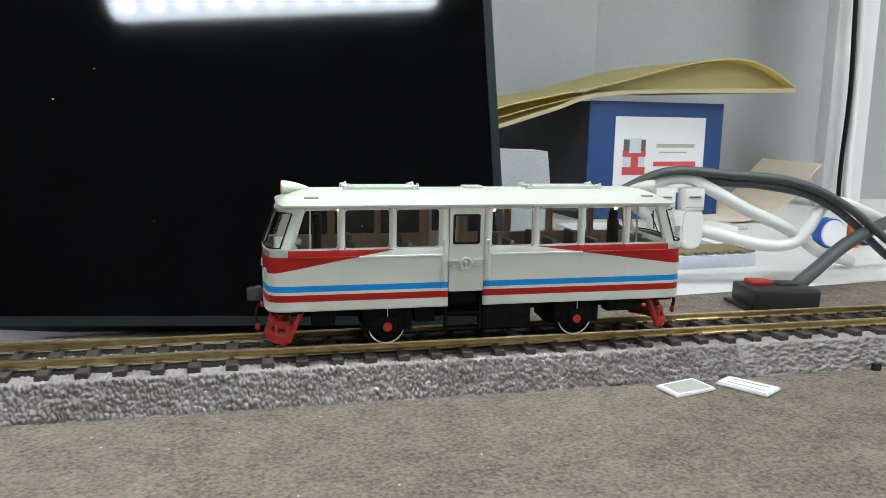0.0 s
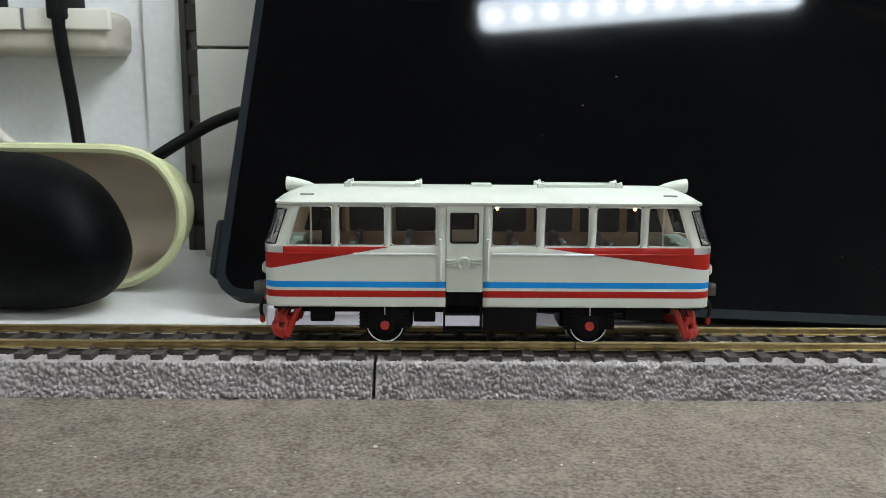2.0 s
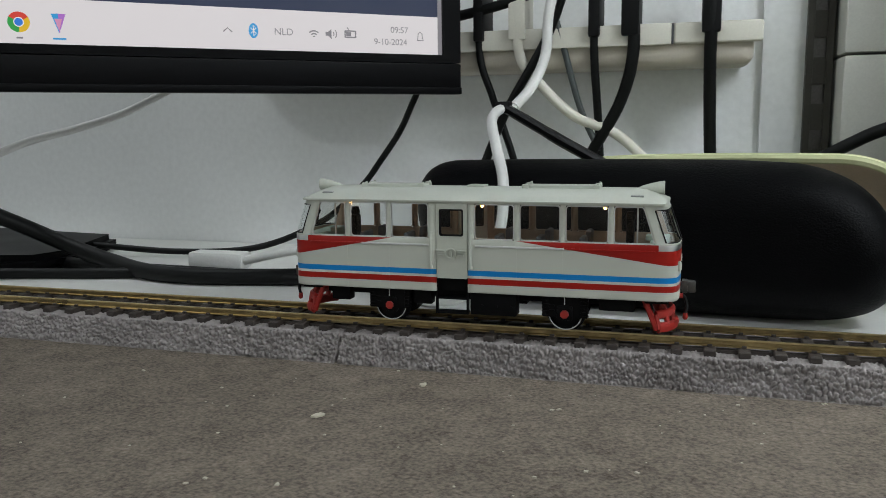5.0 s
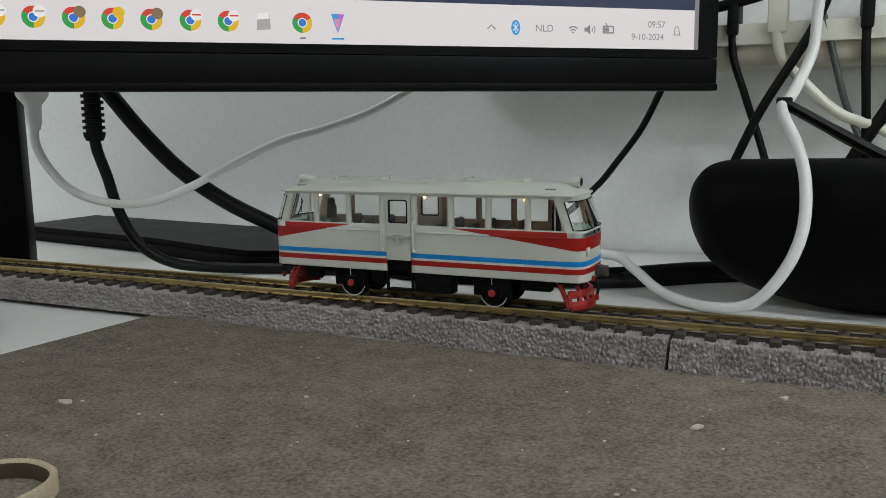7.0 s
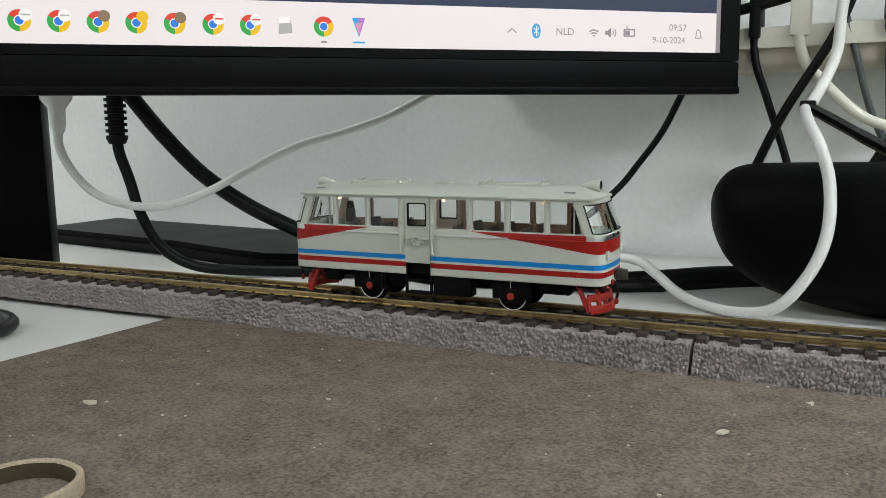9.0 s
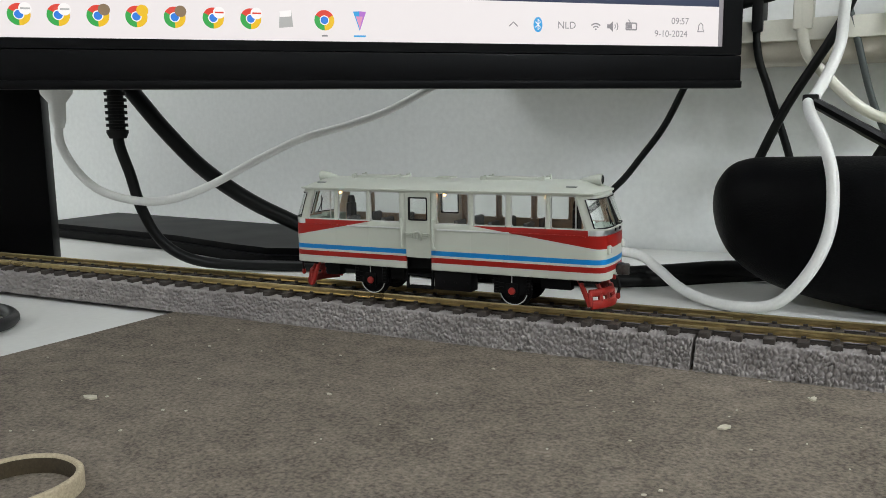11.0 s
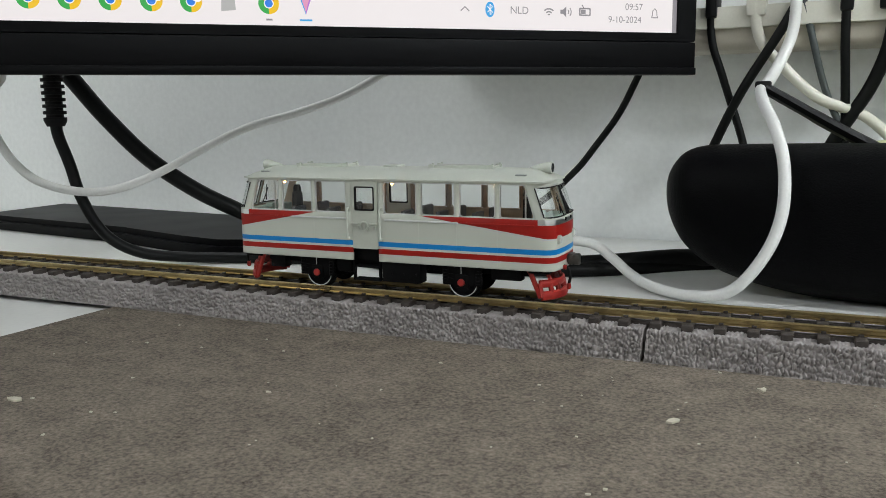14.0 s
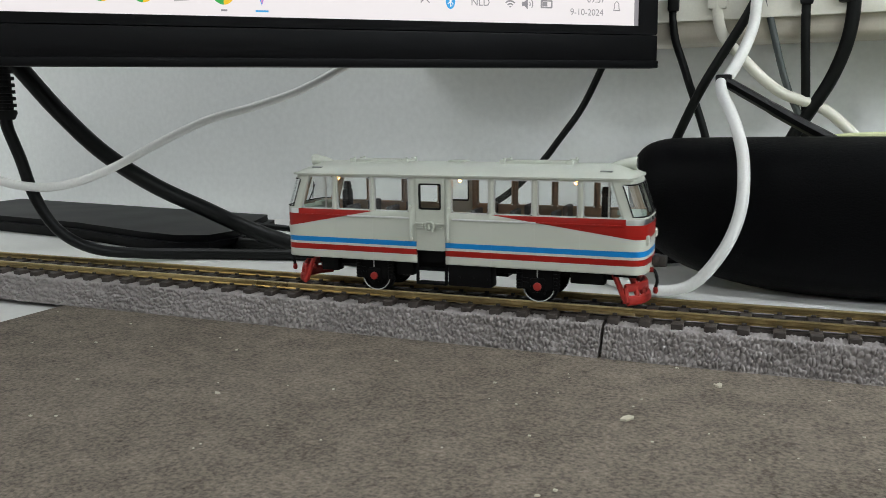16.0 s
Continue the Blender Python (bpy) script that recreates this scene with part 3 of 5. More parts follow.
    # windscreens
    for e in (-1, 1):
        for s in (-1, 1):
            pts = [(x, s * y) for x, y in NOSE[1:]]
            def at(z):
                return [Vector((e * (lean(x, z) + 0.06), y * (1 - 0.012 * max(0, z - 30) / 12), z)) for x, y in pts]
            lo, hi = at(30.75), at(40.75)
            ring = lo + list(reversed(hi))
            bm = bmesh.new()
            tube(bm, ring, 0.24, 6, 0, closed=True)
            ws = part("windscreen", bm, M_RUBBER, car, "windscreen half in a black rubber surround")
            bm = bmesh.new()
            a = [bm.verts.new(v) for v in lo]
            b = [bm.verts.new(v) for v in hi]
            for i in range(len(a) - 1):
                bm.faces.new((a[i], a[i + 1], b[i + 1], b[i]))
            part("pane", bm, M_SCREENGLASS, ws).visible_shadow = False
            # wiper
            bm = bmesh.new()
            tube(bm, [(e * 66.7, s * 3.2, 29.6), (e * 65.2, s * 3.9, 33.0), (e * 63.6, s * 4.1, 37.0)], 0.22, 6, 3)
            tube(bm, [(e * 65.7, s * 5.6, 31.6), (e * 63.4, s * 3.0, 38.2)], 0.2, 6, 0)
            box(bm, e * 66.6 - 0.5, e * 66.6 + 0.5, s * 3.2 - 0.6, s * 3.2 + 0.6, 28.9, 30.0, 0.15, 1)
            part("wiper", bm, M_RUBBER, car)
            # square nose lamp
            bm = bmesh.new()
            box(bm, e * 65.2 - 1.6, e * 65.2 + 1.6, s * 9.2 - 1.5, s * 9.2 + 1.5, 21.2, 24.4, 0.5)
            lamp = part("nose_lamp", bm, M_CREAM, car, "square cream nose lamp")
            part("lens", B(e * 66.9 - 0.15, e * 66.9 + 0.15, s * 9.2 - 1.0, s * 9.2 + 1.0, 21.7, 23.9, 0.1, 1), M_LENS, lamp)

    # roof
    bm = bmesh.new()
    cross = [(15.15, 42.4), (15.2, 43.0), (14.4, 43.55), (12.8, 44.4), (10.0, 45.5), (6.5, 46.25), (3.0, 46.65), (0, 46.75)]
    cross = cross + [(-y, z) for y, z in reversed(cross[:-1])]
    stations = [(-62.7, 0.16, 0.50), (-62.4, 0.22, 0.74), (-61.6, 0.34, 0.93), (-60.0, 0.54, 0.985), (-57.6, 0.76, 1.0), (-55.4, 0.92, 1.0), (-52, 0.985, 1.0), (-47, 1.0, 1.0)]
    stations = stations + [(-30, 1, 1), (0, 1, 1), (30, 1, 1)] + [(-x, h, w) for x, h, w in reversed(stations)]
    grid = [[bm.verts.new((x, y * w, 42.4 + (z - 42.4) * h if z > 43.1 else z)) for y, z in cross] for x, h, w in stations]
    for a, b in zip(grid, grid[1:]):
        for k in range(len(cross) - 1):
            bm.faces.new((a[k], a[k + 1], b[k + 1], b[k]))
        bm.faces.new((a[-1], a[0], b[0], b[-1]))
    bm.faces.new(list(reversed(grid[0])))
    bm.faces.new(grid[-1])
    bmesh.ops.recalc_face_normals(bm, faces=bm.faces)
    roof = part("roof", bm, M_CREAM, car, "smooth cream arched roof with lips over the cabs", smooth=0.7)
    for x0, x1 in ((-42.6, -20.3), (15.3, 40.0)):
        bm = bmesh.new()
        box(bm, x0, x1, -4.2, 4.2, 46.0, 47.45, 0.35)
        for x in (x0 + 0.6, x1 - 0.6):
            for y in (-4.0, 4.0):
                box(bm, x - 1.1, x + 1.1, y - 0.7, y + 0.7, 46.2, 47.9, 0.25, 1)
                turned(bm, [(47.8, 0.45), (48.3, 0.4)], "z", (x + 0.6, y, 0), 8)
        part("roof_hatch", bm, M_CREAM, roof, "raised rectangular roof hatch")
    part("roof_vent", B(-4.8, 1.4, -3.2, 3.2, 46.3, 47.3, 0.3), M_CREAM, roof)
    for e in (-1, 1):
        bm = bmesh.new()
        prof = [(e * 61.0, 2.05), (e * 60.9, 2.2), (e * 59.0, 2.05), (e * 56.5, 1.7), (e * 54.0, 1.2), (e * 52.0, 0.4)]
        turned(bm, prof, "x", (0, 0, 46.9), 20)
        for v in bm.verts:
            v.co.z -= max(0, 60.0 - abs(v.co.x)) * 0.10
        horn = part("roof_headlamp", bm, M_CREAM, roof, "cream cone-shaped roof headlamp")
        part("lens", turned(bmesh.new(), [(e * 60.9, 1.7), (e * 61.15, 1.6)], "x", (0, 0, 46.9), 16), M_TAIL if e < 0 else M_DARKLENS, horn, "dim red lamp lens" if e < 0 else "unlit dark lamp lens")
        for s in (-1, 1):
            x = e * 53.0
            part("roof_slot", B(x - 2.0, x + 2.0, s * 11.3 - 0.7, s * 11.3 + 0.7, 44.6, 45.15, 0.1, 1), surf_slot, roof, "grey roof vent slot")

    # inside
    part("cabin_floor", B(-60.5, 60.5, -13.4, 13.4, 20.0, 21.0), M_INNER, car)
    part("cabin_ceiling", B(-56, 56, -13.4, 13.4, 42.1, 42.38), M_INNER, car)
    for x in (-40, -24, 8, 22, 36):
        for y0, y1 in ((-12.8, -4.5), (4.5, 12.8)):
            bm = box(bmesh.new(), x - 1.0, x + 1.0, y0, y1, 21.0, 31.4, 0.8)
            box(bm, x - 5.0, x - 0.5, y0, y1, 21.0, 26.0, 0.6)
            part("seat", bm, M_SEAT, car)
    for e in (-1, 1):
        bm = box(bmesh.new(), *sorted((e * 57.0, e * 63.0)), -12.0, 12.0, 21.0, 30.3, 0.6)
        box(bm, *sorted((e * 55.5, e * 58.5)), -5.0, 1.0, 30.0, 31.6, 0.4)
        part("driving_desk", bm, M_PALEDESK, car, "pale green driving desk")
        bm = box(bmesh.new(), e * 50 - 1.3, e * 50 + 1.3, 3.0, 8.0, 21, 35.5, 1.0)
        box(bm, e * 50 - 2.5, e * 50 + 2.5, 2.5, 8.5, 21, 27, 0.8)
        turned(bm, [(35.0, 1.4), (36.5, 1.7), (38.3, 1.2)], "z", (e * 50, 5.5, 0), 10)
        part("driver_seat", bm, M_RUBBER, car, "tall black seat with a headrest")
        part("cab_post", B(e * 53 - 0.25, e * 53 + 0.25, -6.2, -5.8, 21, 42), M_CHROME, car)
    for x in (-45.0, 2.5, 43.0):
        part("interior_bulb", turned(bmesh.new(), [(40.4, 0.25), (40.8, 0.5), (41.4, 0.5), (42.2, 0.45)], "z", (x, -10.5, 0), 12), M_BULB, car, "small warm glowing interior bulb")

    # underframe
    part("chassis", B(-56, 56, -7.5, 7.5, 8.6, 12.4, 0.5), M_UNDER, car)
    for x0, x1 in ((-30.0, -22.5), (22.5, 30.0)):
        part("gear_housing", B(x0, x1, -5.5, 5.5, 3.6, 8.8, 0.8), M_UNDER, car)
    for s in (-1, 1):
        for x0, x1, z0 in ((-53, -46, 6.5), (-22.0, -15.5, 6.5), (41.5, 53, 7.4)):
            part("side_box", B(x0, x1, *sorted((s * 6.5, s * 11.0)), z0, 11.8, 0.5), M_UNDER, car)
    for s in (-1, 1):
        bm = box(bmesh.new(), -1.2, 14.6, *sorted((s * 7.0, s * 13.2)), 4.2, 11.9, 0.5)
        for x in (3, 8, 13):
            turned(bm, [(s * 13.1, 0.45), (s * 13.6, 0.45)], "y", (x, 0, 7.5), 8)
        part("fuel_tank", bm, M_UNDER, car, "black boxy tank under the floor")
        bm = bmesh.new()
        for x in (-12.9, -2.0):
            box(bm, x - 0.35, x + 0.35, *sorted((s * 12.2, s * 13.6)), 4.2, 16.6)
        for z in (4.2, 9.2):
            box(bm, -12.9, -2.0, *sorted((s * 9.8, s * 13.6)), z, z + 0.7, 0.12, 1)
        box(bm, -12.9, -2.0, *sorted((s * 11.0, s * 11.6)), 12.0, 16.5)
        part("entrance_step", bm, M_UNDER, car, "black two-tread entrance step")
        for x in (-30.6, 30.6):
            bm = prism(bmesh.new(), [(x - 6.6, 11.9), (x - 6.6, 5.6), (x - 5.4, 4.6), (x - 3.0, 4.4), (x - 2.2, 3.0), (x + 2.2, 3.0), (x + 3.0, 4.4), (x + 5.4, 4.6), (x + 6.6, 5.6), (x + 6.6, 11.9)], *sorted((s * 10.75, s * 11.5)), "xz", 0.15)
            box(bm, x - 2.6, x + 2.6, *sorted((s * 10.7, s * 12.0)), 3.6, 8.6, 0.6)
            for z in (6.6, 8.2):
                box(bm, x - 5.2, x - 3.4, *sorted((s * 11.4, s * 11.9)), z, z + 0.5)
            for dx in (-6.4, 6.4):
                box(bm, x + dx - 1.1, x + dx + 1.1, *sorted((s * 10.6, s * 11.9)), 4.6, 11.8, 0.3, 1)
                for k in range(5):
                    turned(bm, [(5.0 + k * 1.2, 1.35), (5.5 + k * 1.2, 1.35)], "z", (x + dx, s * 11.0, 0), 10)
            tube(bm, [(x - 7.5, s * 10.6, 10.8), (x, s * 10.6, 9.4), (x + 7.5, s * 10.6, 10.8)], 0.7, 6, 4)
            part("axle_guard", bm, M_UNDER, car)
            part("sand_pipe", tube(bmesh.new(), [(x, s * 12.2, 12.0), (x, s * 12.2, 9.0)], 0.16, 6, 0), M_CHROME, car)
    wheelsets = []
    for x in (-30.6, 30.6):
        ws = part("wheelset", turned(bmesh.new(), [(-11.0, 1.0), (11.0, 1.0)], "y", (0, 0, 0), 12), M_STEEL, car, "axle with two black wheels and white tyres")
        ws.matrix_basis = pose(x * MM, 0, 5.75 * MM)
        for s in (-1, 1):
            part("wheel", turned(bmesh.new(), [(s * 7.3, 6.6), (s * 8.0, 6.5), (s * 8.1, 5.75), (s * 10.2, 5.6), (s * 10.3, 5.0), (s * 9.7, 4.6), (s * 9.7, 1.5)], "y", (0, 0, 0), 36), M_UNDER, ws)
            bm = bmesh.new()
            ring = [(math.cos(a), math.sin(a)) for a in np.linspace(0, 2 * math.pi, 41)[:-1]]
            ring_plate(bm, [(5.62 * c, 5.62 * d) for c, d in ring], [(5.28 * c, 5.28 * d) for c, d in ring], s * 10.25, s * 10.42)
            part("tyre", bm, M_TYRE, ws, "white painted tyre face")
            bm = turned(bmesh.new(), [(s * 10.6, 1.5), (s * 12.5, 1.45), (s * 12.7, 1.2)], "y", (0, 0, 0), 8)
            part("hub_cap", bm, M_RED, ws, "red hub cap")
        wheelsets.append(ws)
    # ploughs, couplers, hoses
    for e in (-1, 1):
        arc = [(56.5, 11.8), (60.5, 10.6), (63.5, 7.6), (65.0, 3.8), (65.6, 0)]
        arc = [(e * x, -y) for x, y in arc] + [(e * x, y) for x, y in reversed(arc[:-1])]
        for z, r, out in ((2.6, 1.15, 1.0), (6.8, 0.95, 0.985)):
            p = [(x * (1.0 if z < 4 else 0.985), y * out, z) for x, y in arc[1:-1]]
            if z < 4:
                plough = part("plough", tube(bmesh.new(), p, r, 8, 4, flat=1.5), M_RED, car, "red open-frame rail guard")
            else:
                part("upper_band", tube(bmesh.new(), p, r, 8, 4, flat=1.5), M_RED, plough)
        for i in (1, 2, 3, 5, 6, 7):
            x, y = arc[i]
            part("guard_bar", tube(bmesh.new(), [(x, y, 2.2), (x * 0.985, y * 0.985, 7.0)], 0.95, 6, 0), M_RED, plough)
        for s in (-1, 1):
            part("side_strut", tube(bmesh.new(), [(e * 60.0, s * 10.6, 2.0), (e * 58.2, s * 10.8, 6.5), (e * 55.8, s * 11.0, 12.2)], 0.95, 6, 3), M_RED, plough)
            part("upper_strut", tube(bmesh.new(), [(e * 63.0, s * 6.2, 6.6), (e * 60.0, s * 6.4, 12.2)], 0.8, 6, 0), M_RED, plough)
        bm = box(bmesh.new(), *sorted((e * 60, e * 67.6)), -1.3, 1.3, 13.4, 16.0, 0.3)
        box(bm, *sorted((e * 67.2, e * 69.2)), -2.0, 2.0, 12.8, 16.8, 0.4)
        box(bm, *sorted((e * 69.0, e * 71.6)), -2.2, 0.3, 12.9, 16.7, 0.5)
        box(bm, *sorted((e * 69.0, e * 71.0)), 1.0, 2.2, 13.2, 16.5, 0.4)
        part("coupler", bm, M_STEEL, car, "dark metal knuckle coupler")
        bm = bmesh.new()
        tube(bm, [(e * 65.4, -4.4, 13.2), (e * 68.0, -4.6, 12.2), (e * 69.0, -4.8, 9.0), (e * 68.6, -4.8, 6.6)], 0.55, 8, 5)
        hose = part("brake_hose", bm, M_RUBBER, car, "black brake hose with a red end")
        part("hose_end", turned(bmesh.new(), [(4.6, 0.5), (5.2, 0.85), (6.8, 0.7)], "z", (e * 68.6, -4.8, 0), 10), M_RED, hose)
        part("hose_cock", B(e * 66.4 - 1.4, e * 66.4 + 1.4, -5.4, -3.8, 11.6, 13.2, 0.4), M_RED, hose)
        part("buffer_beam", B(*sorted((e * 56, e * 63.5)), -12.5, 12.5, 10.8, 12.3, 0.3), M_UNDER, car)
    return car, wheelsets


M_JOINER = surf("brass_joiner", (0.38, 0.30, 0.16), 0.35, 0.9, var=0.15)
surf_slot = surf("grey_slot", (0.20, 0.21, 0.20), 0.6)
M_PALEDESK = surf("pale_green_desk", (0.36, 0.46, 0.40), 0.5)


# ---- things round the track ----
def frame_of(origin, ux, normal_back):
    """A pose from an origin, the way to the right and the way into the back."""
    x = Vector(ux).normalized()
    y = Vector(normal_back)
    y = (y - x * y.dot(x)).normalized()
    z = x.cross(y)
    m = Matrix((x, y, z)).transposed().to_4x4()
    return Matrix.Translation(Vector(origin) * MM) @ m


def build_tablet():
    t = tagged(new("tablet_computer"), "large switched-off tablet in a blue-black case leaning back", "tablet")
    t.matrix_basis = frame_of((-161, 77.3, -6.5), (317, -31, -5.0), (0.091, 1, -0.501))
    w, h = 326, 212
    part("case", prism(bmesh.new(), rounded(0, w, 0, h, 11, 6), 1.0, 11, "xz", 1.2), M_BEZEL, t, "blue-black plastic case")
    part("rim", ring_plate(bmesh.new(), rounded(0, w, 0, h, 11, 6), rounded(3.6, w - 3.6, 3.6, h - 3.6, 8.5, 6), -0.7, 2.0), M_BEZEL, t)
    part("screen", prism(bmesh.new(), rounded(3.2, w - 3.2, 3.2, h - 3.2, 8.8, 6), 0.0, 1.2, "xz"), M_SCREENBLK, t, "glossy black screen that mirrors a lamp")
    rnd = random.Random(11)
    bm = bmesh.new()
    for k in range(11):
        x, z, s = rnd.uniform(14, w - 14), rnd.uniform(14, 150), rnd.choice((0.1, 0.12, 0.15, 0.22))
        box(bm, x - s * rnd.uniform(1, 2.2), x + s, -0.12, 0.02, z - s, z + s)
    tagged(part("screen_dust", bm, M_CRUMB, t, "tiny pale dust specks on the glass", smooth=0), kind="stuff")
    for x0, x1, z1 in ((-4.0, 0.8, 34), (w - 0.8, w + 5.5, 38)):
        part("corner_bumper", B(x0, x1, 0.5, 10.5, 9, z1, 2.6, 3), M_BEZEL, t, "soft dark corner bumper")
    for x in (40, w - 60):
        part("foot", B(x - 9, x + 9, 2.0, 12.0, -9.0, 1.0, 1.5), M_RUBBER, t)
    st = bmesh.new()
    box(st, 60, w - 60, 11.0, 14.0, 70, 150, 1)
    tube(st, [(w / 2, 13, 120), (w / 2, 90, 25), (w / 2, 108, 45)], 4, 8, 0)
    part("kickstand", st, M_BLACK, t)
    lb = thing("flat_box", -30, 82, DESK_Z, "flat pale lilac cardboard box lying under the tablet", "box", rz=6.5)
    part("carton", B(-107, 105, -14, 44, 0, 9.6, 0.7), M_LILAC, lb)
    part("lid_seam", B(-96, 104, -14.25, -13.9, 6.0, 6.4), M_GREYCARD, lb)


def build_lamp():
    d = thing("led_desk_lamp", 560, -300, DESK_Z, "slim LED bar lamp on a thin arm over the track", "desk lamp")
    o = Vector((560, -300, DESK_Z))
    def rel(x, y, z):
        return (x - o.x, y - o.y, z - o.z)
    x0, y0, z0 = rel(-82, -62, 390)
    y0 += 8
    bar = part("lamp_bar", B(x0, x0 + 264, y0 - 3, y0 + 33, z0 + 2.2, z0 + 13, 2), M_STRIP, d)
    part("diffuser", prism(bmesh.new(), rounded(x0 + 3, x0 + 261, y0, y0 + 30, 9), z0 + 1.2, z0 + 2.3, "xy"), M_LEDWIN, bar, "frosted lit window")
    for k in range(11):
        cx = x0 + 16 + k * 23
        part("led", turned(bmesh.new(), [(z0 - 0.6, 4.0), (z0 + 0.2, 7.6), (z0 + 1.6, 8.2)], "z", (cx, y0 + 15, 0), 18), M_LED, bar, "bright cool white LED")
    bm = bmesh.new()
    tube(bm, [rel(180, -47, 400), rel(330, -130, 430), rel(480, -240, 400), rel(558, -298, 330)], 4, 10, 6)
    tube(bm, [rel(558, -298, 340), rel(560, -300, 2)], 5, 10, 0)
    part("arm", bm, M_STRIP, d)
    part("base", turned(bmesh.new(), [(0, 60), (8, 60), (12, 52)], "z", (0, 0, 0), 32), M_STRIP, d)


def build_monitor():
    mo = thing("computer_monitor", -409.4, 183.8, 86.5, "black computer monitor with a lit white taskbar on its screen", "monitor", rz=41.6)
    W, H = 720, 430
    part("housing", B(-W, 0, 3.0, 30, 0, H, 2.5), M_MONI, mo)
    part("bezel", ring_plate(bmesh.new(), rounded(-W, 0, 15.9, H, 1.2), rounded(-W + 11, -11.0, 20.3, H - 11, 0.4), -1.0, 3.2), M_MONI, mo)
    part("chin", B(-W, 0, -1.6, 5, 0, 15.6, 1.0), M_MONI, mo, "matt lower bezel strip")
    part("chin_lip", B(-W, 0, -2.6, 5.2, -1.4, 2.4, 0.6), M_MONI, mo)
    part("screen_edge", B(-13.4, -10.9, 0.4, 1.2, 20.3, H - 12), M_SCRGREY, mo)
    scr = part("screen", B(-W + 11, -13.2, 1.0, 2.0, 41.0, H - 11), M_NAVY, mo, "dark navy lit screen")
    bar = part("taskbar", B(-W + 11, -13.2, 0.8, 1.9, 20.35, 41.0), M_TASKBAR, mo, "bright white taskbar with small coloured icons")

    def disc(x, z, r, mat, y=0.7, a0=0.0, a1=360.0, r0=0.0, name="icon", parent=bar):
        bm = bmesh.new()
        n = 20
        ang = [radians(a0 + (a1 - a0) * k / n) for k in range(n + 1)]
        outer = [bm.verts.new((x + r * math.cos(a), y, z + r * math.sin(a))) for a in ang]
        inner = [bm.verts.new((x + r0 * math.cos(a), y, z + r0 * math.sin(a))) for a in ang]
        for k in range(n):
            bm.faces.new((outer[k], outer[k + 1], inner[k + 1], inner[k]))
        bmesh.ops.remove_doubles(bm, verts=bm.verts, dist=1e-5)
        return part(name, bm, mat, parent, smooth=0)

    badge = ["white", "white", "brown", "yellow", "brown", "red", "red", None, "brown"]
    for i, x in enumerate((-383.5, -368, -352.3, -336.9, -321.1, -305.4, -289.4, -272.9, -256.5, -223.1)):
        z = 30.0
        for a0, c in ((30, "red"), (150, "green"), (270, "yellow")):
            disc(x, z, 4.6, M_SCR[c], 0.7, a0, a0 + 120, 2.1)
        disc(x, z, 2.2, M_SCR["white"], 0.66)
        disc(x, z, 1.75, M_SCR["blue"], 0.62)
        if i >= 2:
            b = badge[i - 2] if i - 2 < len(badge) else "brown"
            if b in ("brown", "yellow"):
                disc(x + 2.6, z + 2.6, 2.5, M_SCR[b], 0.58)
            elif b:
                disc(x + 2.6, z + 2.4, 2.6, M_SCR["white"], 0.58)
                part("icon_badge", B(x + 0.8, x + 4.6, 0.5, 0.56, z + 2.1, z + 2.8), M_SCR["red"] if b == "red" else M_SCRLIGHT, bar)
    part("icon", prism(bmesh.new(), [(-243.5, 33.6), (-238.2, 34.2), (-237.6, 26.8), (-244, 26.2)], 0.6, 0.7), M_SCRLIGHT, bar)
    part("icon_badge", prism(bmesh.new(), [(-243.5, 33.6), (-238.2, 34.2), (-238.4, 31.4), (-243.6, 31)], 0.5, 0.6), M_SCR["white"], bar)
    part("icon", prism(bmesh.new(), [(-209.6, 34.2), (-206.6, 34.4), (-206.6, 25.4)], 0.6, 0.7), M_SCR["cyan"], bar)
    part("icon", prism(bmesh.new(), [(-206.6, 34.4), (-203.4, 34.2), (-206.6, 25.4)], 0.6, 0.7), M_SCR["purple"], bar)
    part("icon", prism(bmesh.new(), [(-208.3, 32.0), (-205, 32.0), (-206.6, 26.5)], 0.5, 0.6), M_SCR["pink"], bar)
    part("active_mark", B(-209.5, -203.8, 0.6, 0.7, 22.6, 23.4), M_SCR["cyan"], bar)
    part("open_mark", B(-224.5, -221.8, 0.6, 0.7, 22.6, 23.4), M_SCRGREY, bar)
    part("icon", tube(bmesh.new(), [(-131.8, 0.6, 29.0), (-129.6, 0.6, 31.0), (-127.4, 0.6, 29.0)], 0.3, 4, 0), M_SCRGREY, bar)
    bt = bmesh.new()
    prism(bt, [(-116.6 + 2.4 * math.cos(a), 30 + 3.7 * math.sin(a)) for a in np.linspace(0, 2 * math.pi, 21)[:-1]], 0.6, 0.7)
    part("icon", bt, M_SCR["cyan"], bar)
    part("icon_badge", tube(bmesh.new(), [(-118, 0.5, 28.6), (-115.3, 0.5, 31.3), (-116.6, 0.5, 32.6), (-116.6, 0.5, 27.3), (-115.3, 0.5, 28.7), (-118, 0.5, 31.4)], 0.22, 4, 0), M_SCR["white"], bar)
    for r in (1.0, 2.4, 3.8):
        disc(-85.0, 27.6, r, M_SCRGREY, 0.6, 45, 135, max(r - 0.7, 0))
    part("icon", prism(bmesh.new(), [(-78.6, 28.8), (-77.2, 28.8), (-75.4, 27.2), (-75.4, 32.4), (-77.2, 30.8), (-78.6, 30.8)], 0.6, 0.7), M_SCRGREY, bar)
    for r in (1.8, 3.2):
        disc(-75.6, 29.8, r, M_SCRGREY, 0.6, -40, 40, r - 0.5)
